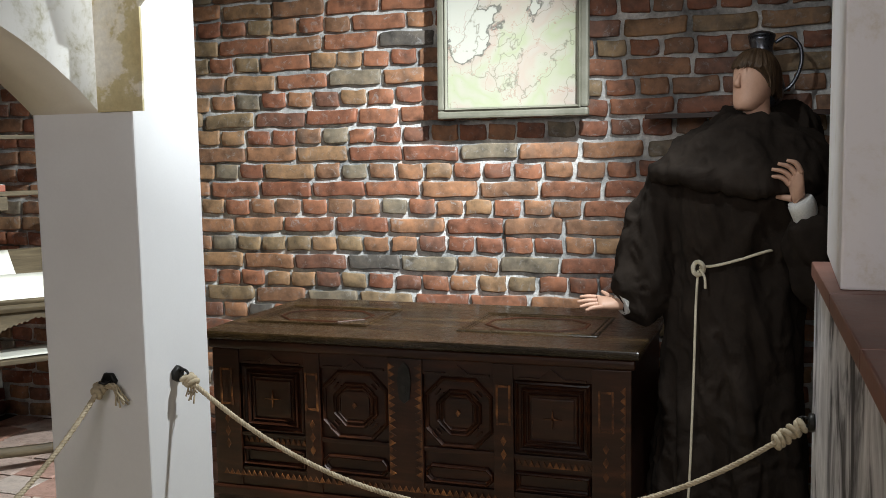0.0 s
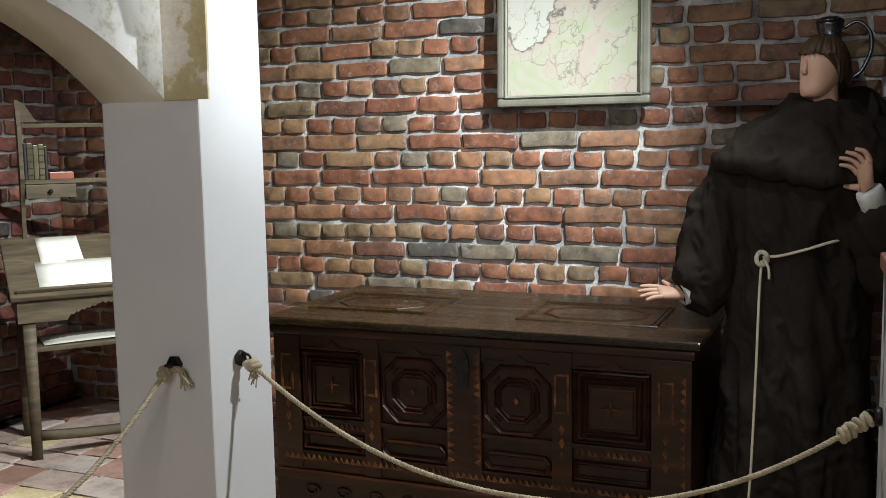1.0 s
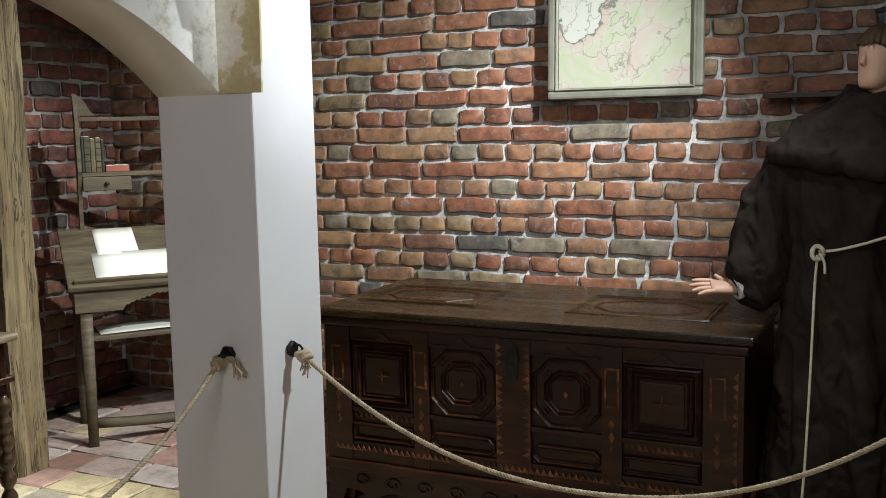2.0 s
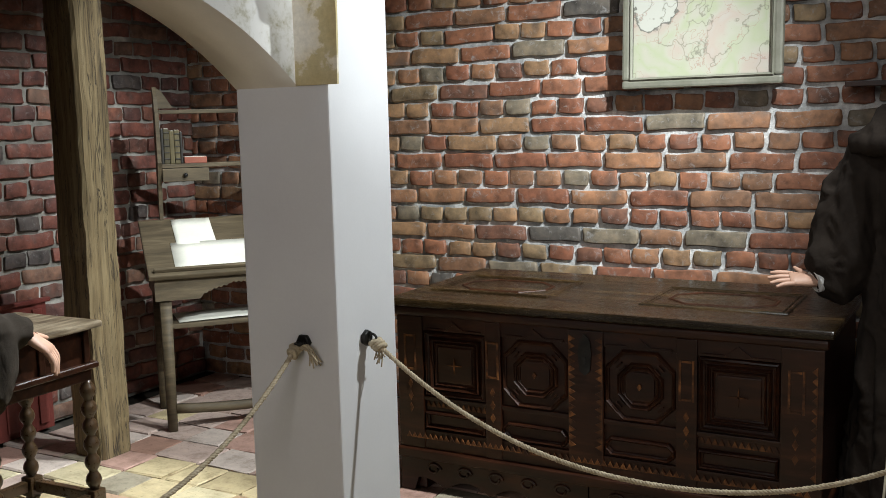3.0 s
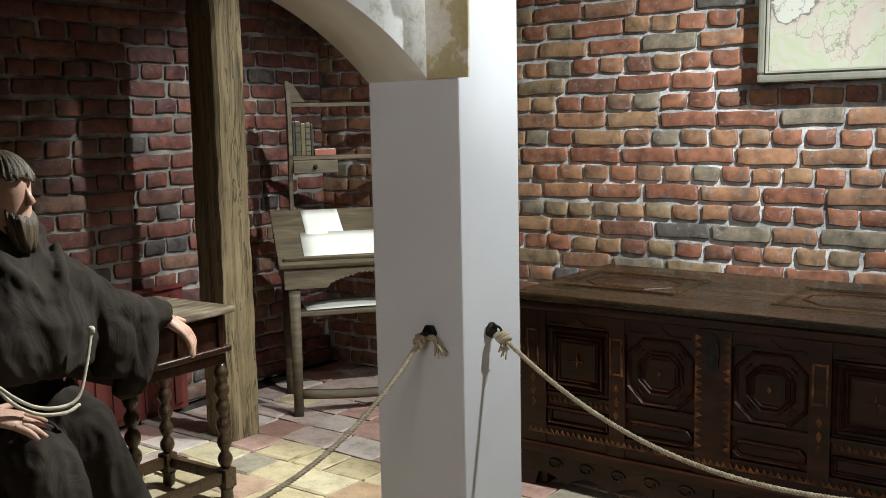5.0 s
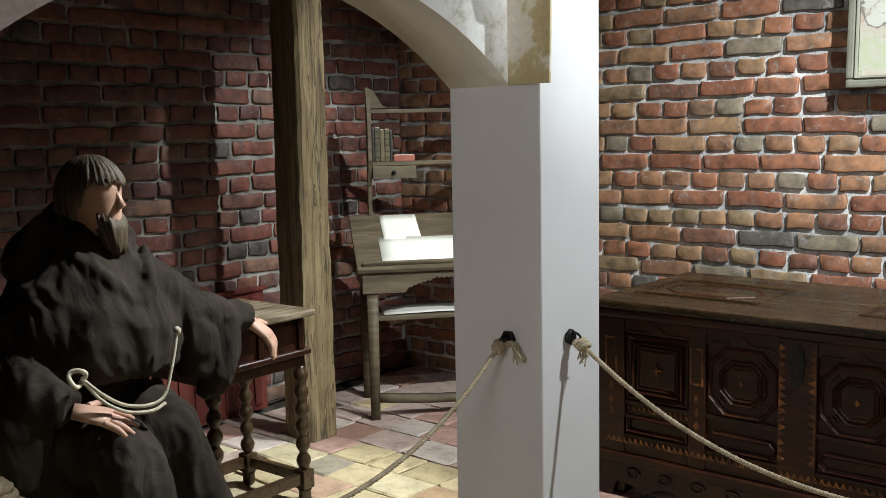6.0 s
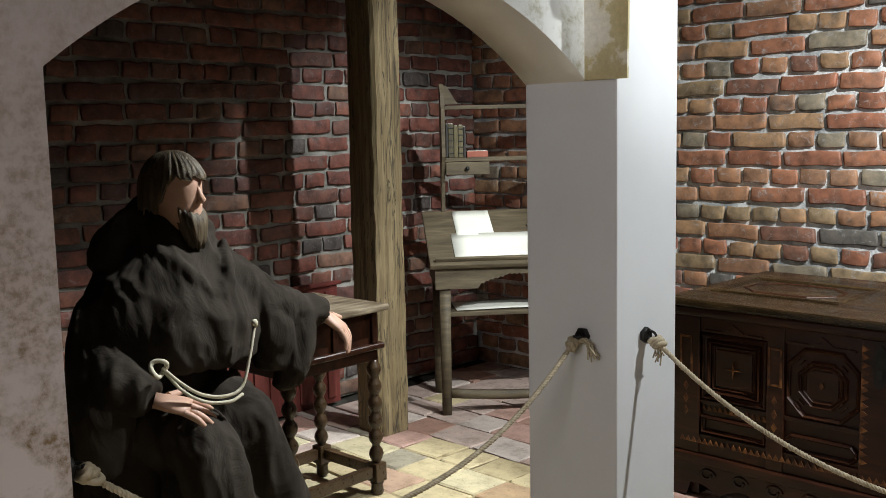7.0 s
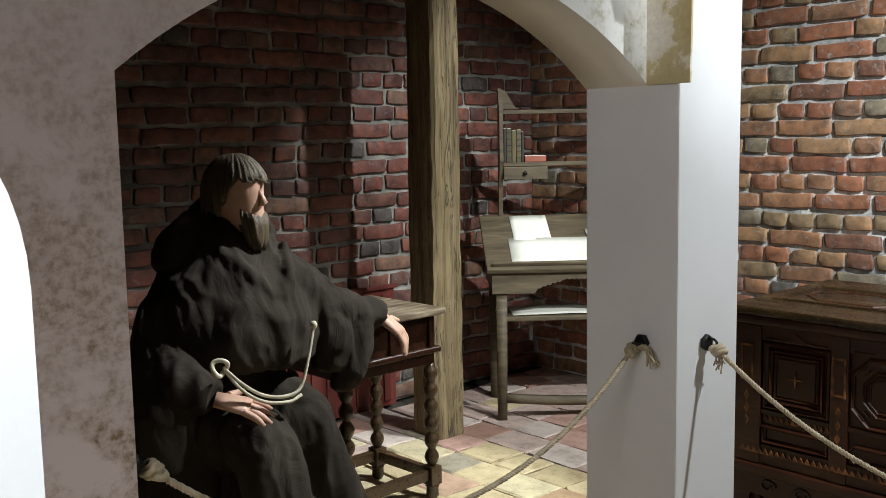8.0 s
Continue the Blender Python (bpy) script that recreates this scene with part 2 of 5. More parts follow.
PEWTER = surface("dark_pewter", [(0.3, (0.10, 0.11, 0.13)), (0.7, (0.18, 0.19, 0.22))], 12, 0.3, 90, 0.1, 0.001, metal=0.9)
CEIL = surface("dark_ceiling", [(0.3, (0.06, 0.06, 0.06)), (0.7, (0.09, 0.09, 0.09))], 3, 0.9)


CLAY = [(0.0, (0.41, 0.33, 0.19)), (0.2, (0.48, 0.41, 0.26)), (0.4, (0.36, 0.24, 0.14)), (0.52, (0.48, 0.39, 0.23)),
        (0.68, (0.30, 0.26, 0.19)), (0.80, (0.44, 0.29, 0.20)), (0.92, (0.52, 0.46, 0.30))]
PINK_CLAY = [(0.0, (0.46, 0.35, 0.30)), (0.25, (0.42, 0.26, 0.21)), (0.45, (0.50, 0.42, 0.37)), (0.7, (0.40, 0.29, 0.24)), (0.88, (0.34, 0.20, 0.15))]


def tile_surface(name, tones, island=False):
    m, n, l, b = nodes_of(name)
    rnd = n.new("ShaderNodeNewGeometry").outputs["Random Per Island"] if island else n.new("ShaderNodeObjectInfo").outputs["Random"]
    base = ramp(n, l, rnd, tones, "CONSTANT")
    geo = n.new("ShaderNodeNewGeometry").outputs["Position"]
    coarse, fine = noise_of(n, l, geo, 11, 7, 0.7), noise_of(n, l, geo, 70, 5, 0.7)
    wear = ramp(n, l, coarse, [(0.3, (0.6, 0.57, 0.52)), (0.5, (1, 1, 1)), (0.7, (1.2, 1.2, 1.16))])
    col = mixed(n, l, 1.0, base, wear, "MULTIPLY")
    pits = ramp(n, l, fine, [(0.3, (0.5, 0.46, 0.4)), (0.42, (1, 1, 1))])
    l.new(mixed(n, l, 1.0, col, pits, "MULTIPLY"), b.inputs["Base Color"])
    b.inputs["Roughness"].default_value = 0.6
    bumped(n, l, b, coarse, 0.5, 0.006)
    return m


TILE, TILE_FAR = tile_surface("worn_clay_tile", CLAY), tile_surface("worn_clay_tile_rest", CLAY, True)
TILE_PINK = tile_surface("worn_pink_clay_tile", PINK_CLAY)


# ---- mesh helpers ----
def finish(ob, bm, material, smooth=False):
    bmesh.ops.recalc_face_normals(bm, faces=bm.faces)
    if smooth:
        for f in bm.faces:
            f.smooth = True
    bm.to_mesh(ob.data)
    bm.free()
    for m in material if isinstance(material, (list, tuple)) else [material]:
        ob.data.materials.append(m)
    return ob


def part(name, bm, material, parent=None, label="", smooth=False):
    ob = finish(new(name, bpy.data.meshes.new(name)), bm, material, smooth)
    ob.parent = parent
    return tagged(ob, label)


def thing(name, m, label, category, group="", kind=""):
    ob = new(name)
    ob.empty_display_size = 0.1
    ob.matrix_world = m
    return tagged(ob, label, category, group, kind)


def box(bm, x0, x1, y0, y1, z0, z1, bevel=0.0, seg=2, m=None):
    r = bmesh.ops.create_cube(bm, size=1.0)
    mat = Matrix.Translation(((x0 + x1) / 2, (y0 + y1) / 2, (z0 + z1) / 2)) @ Matrix.Diagonal((x1 - x0, y1 - y0, z1 - z0, 1))
    bmesh.ops.transform(bm, matrix=(m @ mat) if m else mat, verts=r["verts"])
    if bevel:
        e = list({e for v in r["verts"] for e in v.link_edges})
        bmesh.ops.bevel(bm, geom=e, offset=bevel, segments=seg, affect="EDGES", profile=0.6)
    return bm


def boxed(x0, x1, y0, y1, z0, z1, bevel=0.004, seg=2):
    return box(bmesh.new(), x0, x1, y0, y1, z0, z1, bevel, seg)


def tube(bm, pts, radius, segs=10, caps=True, mat=0):
    """A tube through points; radius is a number or one for each point."""
    pts = [Vector(p) for p in pts]
    rings, side = [], None
    for i, p in enumerate(pts):
        d = (pts[min(i + 1, len(pts) - 1)] - pts[max(i - 1, 0)]).normalized()
        if side is None:
            side = d.orthogonal().normalized()
        side = (side - d * side.dot(d)).normalized()
        up = d.cross(side)
        r = radius if isinstance(radius, (int, float)) else radius[i]
        rings.append([bm.verts.new(p + (side * math.cos(a) + up * math.sin(a)) * r) for a in [2 * math.pi * k / segs for k in range(segs)]])
    for a, b in zip(rings, rings[1:]):
        for k in range(segs):
            f = bm.faces.new((a[k], a[(k + 1) % segs], b[(k + 1) % segs], b[k]))
            f.material_index, f.smooth = mat, True
    if caps:
        for ring in (rings[0], rings[-1]):
            bm.faces.new(ring).material_index = mat
    return bm


def loft(bm, rings, mat=0, caps=True):
    """Closed rings of equal length, skinned."""
    vs = [[bm.verts.new(p) for p in ring] for ring in rings]
    k = len(vs[0])
    for a, b in zip(vs, vs[1:]):
        for i in range(k):
            f = bm.faces.new((a[i], a[(i + 1) % k], b[(i + 1) % k], b[i]))
            f.material_index, f.smooth = mat, True
    if caps:
        for ring in (vs[0], vs[-1]):
            bm.faces.new(ring).material_index = mat
    return bm


def lathe(bm, profile, segs=16, origin=(0, 0, 0), mat=0):
    o = Vector(origin)
    return loft(bm, [[o + Vector((r * math.cos(2 * math.pi * k / segs), r * math.sin(2 * math.pi * k / segs), z)) for k in range(segs)] for r, z in profile], mat)


def prism(bm, outline, y0, y1):
    """An outline in x and z, given depth from y0 to y1."""
    a, b = [bm.verts.new((x, y0, z)) for x, z in outline], [bm.verts.new((x, y1, z)) for x, z in outline]
    k = len(a)
    bm.faces.new(a), bm.faces.new(b)
    for i in range(k):
        bm.faces.new((a[i], a[(i + 1) % k], b[(i + 1) % k], b[i]))
    return bm


def smooth_path(pts, n=12):
    """Catmull-Rom through the points."""
    p = [Vector(q) for q in pts]
    p = [p[0] * 2 - p[1]] + p + [p[-1] * 2 - p[-2]]
    out = []
    for i in range(1, len(p) - 2):
        for k in range(n):
            t = k / n
            a, b, c, d = p[i - 1 : i + 3]
            out.append(0.5 * (2 * b + (c - a) * t + (2 * a - 5 * b + 4 * c - d) * t * t + (3 * b - a - 3 * c + d) * t ** 3))
    return out + [p[-2]]


def twisted(path, radius, pitch, strands=3):
    """The lines of a laid rope's strands, wound round the path."""
    length, side = 0.0, None
    lines = [[] for _ in range(strands)]
    for i, p in enumerate(path):
        d = (path[min(i + 1, len(path) - 1)] - path[max(i - 1, 0)]).normalized()
        if i:
            length += (p - path[i - 1]).length
        side = d.orthogonal().normalized() if side is None else (side - d * side.dot(d)).normalized()
        up = d.cross(side)
        for s in range(strands):
            a = 2 * math.pi * (length / pitch + s / strands)
            lines[s].append(p + (side * math.cos(a) + up * math.sin(a)) * radius * 0.52)
    return lines


def resample(path, step):
    out, carry = [path[0]], 0.0
    for a, b in zip(path, path[1:]):
        d = (b - a).length
        while carry + d >= step and d > 0:
            a = a + (b - a) * ((step - carry) / d)
            out.append(a)
            d, carry = (b - a).length, 0.0
        carry += d
    return out


def structure(name, bm, material, label, category, smooth=False):
    return tagged(part(name, bm, material, None, "", smooth), label, category, "", "structure")


# ---- setting ----
WALL_Y, CORNER = 4.0, Vector((-3.81, 4.0, 0))
LEFT_DIR = Vector((0, -1, 0))
HIGH = 3.0


def brick_mesh(rng, w, h, depth, name):
    """A worn brick, its face towards -y, centred on x and z, the face near y = 0."""
    bm = bmesh.new()
    nx = 6 if w > 0.16 else 4
    xs = [-0.5, -0.46] + [-0.5 + (k + 1) / (nx - 1) for k in range(nx - 2)] + [0.46, 0.5]
    zs = [-0.5, -0.42, 0.0, 0.42, 0.5]
    grid = []
    ph = [rng.uniform(0, 6.28) for _ in range(6)]
    for j, z in enumerate(zs):
        row = []
        for i, x in enumerate(xs):
            rim = (i in (0, len(xs) - 1)) + (j in (0, len(zs) - 1))
            y = (0.0, 0.0018, 0.0050)[rim] + rng.uniform(-0.0022, 0.0022)
            xx, zz = x * w, z * h
            if rim == 2:
                xx, zz = xx * (1 - 0.006 / w * 1.2), zz * 0.95
            zz += 0.0028 * math.sin(x * 5 + ph[0]) + (0.002 * math.sin(x * 11 + ph[1]) if rim else 0)
            xx += 0.003 * math.sin(z * 5 + ph[2])
            row.append(bm.verts.new((xx, y, zz)))
        grid.append(row)
    for a, b in zip(grid, grid[1:]):
        for i in range(len(a) - 1):
            bm.faces.new((a[i], a[i + 1], b[i + 1], b[i])).smooth = True
    rim = grid[0] + [r[-1] for r in grid[1:]] + grid[-1][-2::-1] + [r[0] for r in grid[-2:0:-1]]
    back = [bm.verts.new((v.co.x, depth, v.co.z)) for v in rim]
    for i in range(len(rim)):
        bm.faces.new((rim[i], rim[(i + 1) % len(rim)], back[(i + 1) % len(rim)], back[i]))
    bmesh.ops.recalc_face_normals(bm, faces=bm.faces)
    me = bpy.data.meshes.new(name)
    bm.to_mesh(me)
    bm.free()
    return me


def brick_wall(name, m, length, pitch, near, label, seed, mats, count=300, top=HIGH):
    """A wall along local +x, its mortar face at local y = 0, its bricks proud towards -y. near(x, z): the stretch built brick by brick."""
    rng = random.Random(seed)
    bm = bmesh.new()
    box(bm, 0, length, 0.0, 0.3, 0, top)
    wall = finish(new(name, bpy.data.meshes.new(name)), bm, mats[2])
    wall.matrix_world = m
    tagged(wall, label, "wall", "", "structure")
    long_w, short_w, h = 0.243, 0.112, pitch - 0.0175
    kinds = {"long": [brick_mesh(rng, long_w, h, 0.03, "brick") for _ in range(10)],
             "mid": [brick_mesh(rng, 0.175, h, 0.03, "brick") for _ in range(8)],
             "short": [brick_mesh(rng, short_w, h, 0.03, "brick") for _ in range(8)]}
    for k in kinds:
        for me in kinds[k]:
            me.materials.append(mats[0])
            me.materials.append(mats[2])
    verts, faces, sides, made = [], [], [], 0
    for row in range(int(top / pitch)):
        z = (row + 0.5) * pitch
        x = -rng.uniform(0, 0.2)
        style = ("long", "short")[row % 2]
        while x < length:
            kind = style if rng.random() < 0.93 else rng.choice(("long", "long", "short", "mid"))
            w = {"long": long_w, "mid": 0.175, "short": short_w}[kind]
            gap = rng.uniform(0.012, 0.022)
            c = x + w / 2
            x += w + gap
            a, b = max(c - w / 2, 0.004), min(c + w / 2, length - 0.004)
            if b - a < 0.03:
                continue
            c, fit = (a + b) / 2, (b - a) / w
            me = rng.choice(kinds[kind])
            loc = Matrix.LocRotScale((c, -0.010 - rng.uniform(0, 0.008), z + rng.uniform(-0.003, 0.003) + 0.005 * math.sin(c * 1.9 + row * 0.8)),
                                     Euler((rng.uniform(-0.03, 0.03), rng.uniform(-0.012, 0.012), rng.uniform(-0.015, 0.015))),
                                     (fit * rng.uniform(0.98, 1.02), 1, rng.uniform(0.95, 1.05)))
            if made < count and near(c, z):
                b = new("brick", me)
                b.parent, b.matrix_basis = wall, loc
                made += 1
            else:
                o = len(verts)
                verts += [loc @ v.co for v in me.vertices]
                faces += [[o + i for i in p.vertices] for p in me.polygons]
                sides += [p.material_index for p in me.polygons]
    me = bpy.data.meshes.new("brickwork")
    me.from_pydata(verts, [], faces)
    me.materials.append(mats[1])
    me.materials.append(mats[2])
    for p, k in zip(me.polygons, sides):
        p.material_index, p.use_smooth = k, k == 0
    rest = new("brickwork", me)
    rest.parent = wall
    tagged(rest, "", "", "", "stuff")
    return wall


def floor_plan():
    structure("floor", boxed(-5.2, 3.0, -4.0, 4.4, -0.25, -0.02, 0), surface("dark_floor_joint", [(0.3, (0.035, 0.03, 0.024)), (0.7, (0.09, 0.078, 0.06))], 14, 0.95), "clay tile floor with dark worn joints", "floor")
    structure("ceiling", boxed(-5.2, 3.0, -4.0, 4.4, HIGH, HIGH + 0.2, 0), CEIL, "plain dark exhibition ceiling", "ceiling")
    # Three unseen walls added to close the hall, dark to hold bounce down.
    structure("wall_south", boxed(-5.2, 3.0, -4.2, -4.0, 0, HIGH, 0), HALL_PAINT, "plain unseen hall wall, dark grey to cut bounced light", "wall")
    structure("wall_east", boxed(2.8, 3.0, -4.0, 4.4, 0, HIGH, 0), HALL_PAINT, "plain unseen hall wall, dark grey to cut bounced light", "wall")
    structure("wall_west", boxed(-5.2, -5.0, -4.0, 4.4, 0, HIGH, 0), HALL_PAINT, "plain unseen hall wall, dark grey to cut bounced light", "wall")


ARCH = dict(front=-1.543, back=-1.742, y0=0.599, y1=1.975, cy=1.287, cz=0.586, r=1.1)


def arch_z(y):
    return ARCH["cz"] + math.sqrt(ARCH["r"] ** 2 - (y - ARCH["cy"]) ** 2)


def arch_wall():
    """Wall with a segmental arched opening; the front is speckled plaster, the soffit cream paint."""
    bm = bmesh.new()
    xf, xb, low, n = ARCH["front"], ARCH["back"], -2.2, 36
    ys = [ARCH["y0"] + (ARCH["y1"] - ARCH["y0"]) * k / n for k in range(n + 1)]

    def quad(pts, mi, smooth=False):
        f = bm.faces.new([bm.verts.new(p) for p in pts])
        f.material_index, f.smooth = mi, smooth

    y0 = ARCH["y0"]
    for x, mi in ((xf, 0), (xb, 2)):
        quad([(x, low, 0), (x, y0, 0), (x, y0, HIGH), (x, low, HIGH)], mi)
        for k, (a, b) in enumerate(zip(ys, ys[1:])):
            quad([(x, a, arch_z(a)), (x, b, arch_z(b)), (x, b, HIGH), (x, a, HIGH)], 3 if mi == 0 and k > 15 else mi)
    quad([(xf, y0, 0), (xb, y0, 0), (xb, y0, arch_z(y0)), (xf, y0, arch_z(y0))], 2)
    for a, b in zip(ys, ys[1:]):
        quad([(xf, a, arch_z(a)), (xb, a, arch_z(a)), (xb, b, arch_z(b)), (xf, b, arch_z(b))], 1, True)
    quad([(xf, low, 0), (xb, low, 0), (xb, low, HIGH), (xf, low, HIGH)], 2)
    bmesh.ops.remove_doubles(bm, verts=bm.verts, dist=0.0005)
    return structure("wall_arch", bm, [PLASTER_PIER, SOFFIT, PAINT, PLASTER], "plaster wall with a shallow arch, brown damp stains", "wall")


def column():
    bm = box(bmesh.new(), ARCH["back"], -1.45, 1.975, 2.25, 0, HIGH, 0.006)
    structure("column", bm, PAINT, "square white painted column", "column")
    bm = bmesh.new()
    prof = [(-1.543, 1.446), (-1.417, 1.446)] + [(-1.417 + 0.0016 * math.sin(k / 3.2) * 2 + (0.0009 * k * k if k > 6 else 0), 1.446 + 0.04 * k) for k in range(1, 26)] + [(-1.543, 2.446)]
    prism(bm, prof, 1.9675, 1.9745)
    structure("trim_corbel", bm, PLASTER_OCHRE, "corbel strip with flaking ochre plaster", "corbel")


floor_plan()
arch_wall()
column()


def low_wall():
    turn = Matrix.Translation((0.068, 2.41, 0)) @ Matrix.Rotation(radians(2.1), 4, "Z")
    bm = box(bmesh.new(), 0.004, 0.55, -4.0, 0, 0, 1.035, 0.004, 2, turn)
    structure("wall_low", bm, STREAKED, "low wall with peeling streaked grey paint", "low wall")
    ledge = thing("ledge", turn, "red-brown stone slab ledge on the low wall", "ledge", "", "structure")
    for k in range(8):
        part("slab", boxed(-0.004, 0.56, -0.5 * k - 0.497, -0.5 * k + 0.006 * (k == 0), 1.035, 1.07, 0.004), LEDGE, ledge)
    bm = box(bmesh.new(), 0.034, 0.55, -0.75, -0.16, 1.07, HIGH, 0.006, 2, Matrix.Translation((0.068, 2.41, 0)) @ Matrix.Translation((0, 0.30, 0)))
    structure("pier", bm, stained_plaster("plaster_pale", (0.74, 0.72, 0.73), (0.56, 0.50, 0.40), 0.52, 0.70, 5), "white plaster pier standing on the ledge", "pier")


low_wall()


def white_post():
    """Round-topped white stand near the visitor's path."""
    bm = bmesh.new()
    out = [(-0.005, 0.0), (0.1265, 0.0), (0.1265, 1.257)] + [(0.0605 + 0.066 * math.cos(a), 1.257 + 0.110 * math.sin(a)) for a in [radians(10 * k) for k in range(1, 18)]] + [(-0.005, 1.257)]
    a, b = [bm.verts.new((-0.60, y, z)) for y, z in out], [bm.verts.new((-0.66, y, z)) for y, z in out]
    bm.faces.new(a), bm.faces.new(b)
    for i in range(len(a)):
        j = (i + 1) % len(a)
        bm.faces.new((a[i], a[j], b[j], b[i]))
    t = thing("display_post", pose(0, 0, 0), "white painted post with a rounded top", "post")
    part("front_board", bm, PAINT, t)
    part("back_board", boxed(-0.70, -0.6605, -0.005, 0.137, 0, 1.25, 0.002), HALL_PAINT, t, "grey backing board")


white_post()


# ---- timber post ----
def timber_post():
    rng = random.Random(5)
    rings = []
    for k in range(40):
        z = HIGH * k / 39
        wob = [0.005 * math.sin(z * 3.1 + i) + rng.uniform(-0.004, 0.004) for i in range(8)]
        c = 0.014
        x0, x1, y0, y1 = -3.355, -3.175, 2.70, 2.86
        pts = [(x0 + c, y0), (x1 - c, y0), (x1, y0 + c), (x1, y1 - c), (x1 - c, y1), (x0 + c, y1), (x0, y1 - c), (x0, y0 + c)]
        turn = Matrix.Rotation(radians(-1), 3, "Z")
        mid = Vector((-3.265, 2.78, 0))
        rings.append([mid + turn @ (Vector((x + wob[i], y + wob[(i + 3) % 8], z)) - mid) for i, (x, y) in enumerate(pts)])
    bm = loft(bmesh.new(), rings)
    for f in bm.faces:
        f.smooth = False
    tagged(part("timber_post", bm, OAK), "rough-hewn weathered oak post standing on the tiles", "post")


timber_post()


# ---- chest ----
CX0, CX1, CY0, CY1 = -1.905, -0.43, 2.985, 3.72


def frame_ring(bm, x0, x1, z0, z1, w, y, rise, cut=0.0, inner=(0.55, 0.35)):
    """A moulding round a rectangle (cut > 0: with its corners cut off) that stands rise proud of y, towards -y, width w."""
    def outline(k):
        c = max(cut - k * 0.4, 0.0005) if cut else 0.0
        a, b, e, f = x0 + k, x1 - k, z0 + k, z1 - k
        if not cut:
            return [(a, e), (b, e), (b, f), (a, f)]
        return [(a + c, e), (b - c, e), (b, e + c), (b, f - c), (b - c, f), (a + c, f), (a, f - c), (a, e + c)]
    rings = [[(x, yy, z) for x, z in outline(k)] for k, yy in ((0, y), (w * 0.15, y - rise * 0.7), (w * 0.45, y - rise), (w * 0.7, y - rise * inner[0]), (w, y - rise * inner[1]), (w, y + 0.001))]
    loft(bm, rings, 0, False)
    for f in bm.faces:
        f.smooth = False
    return bm


def teeth(bm, x0, x1, z, h, y, step):
    n = max(1, round((x1 - x0) / step))
    d = (x1 - x0) / n
    for k in range(n):
        a = x0 + k * d
        prism(bm, [(a, z), (a + d, z), (a + d / 2, z + h)], y - 0.0025, y)


def side_teeth(bm, z0, z1, x, w, y, step):
    n = max(1, round((z1 - z0) / step))
    d = (z1 - z0) / n
    for k in range(n):
        a = z0 + k * d
        prism(bm, [(x, a), (x, a + d), (x + w, a + d / 2)], y - 0.0025, y)


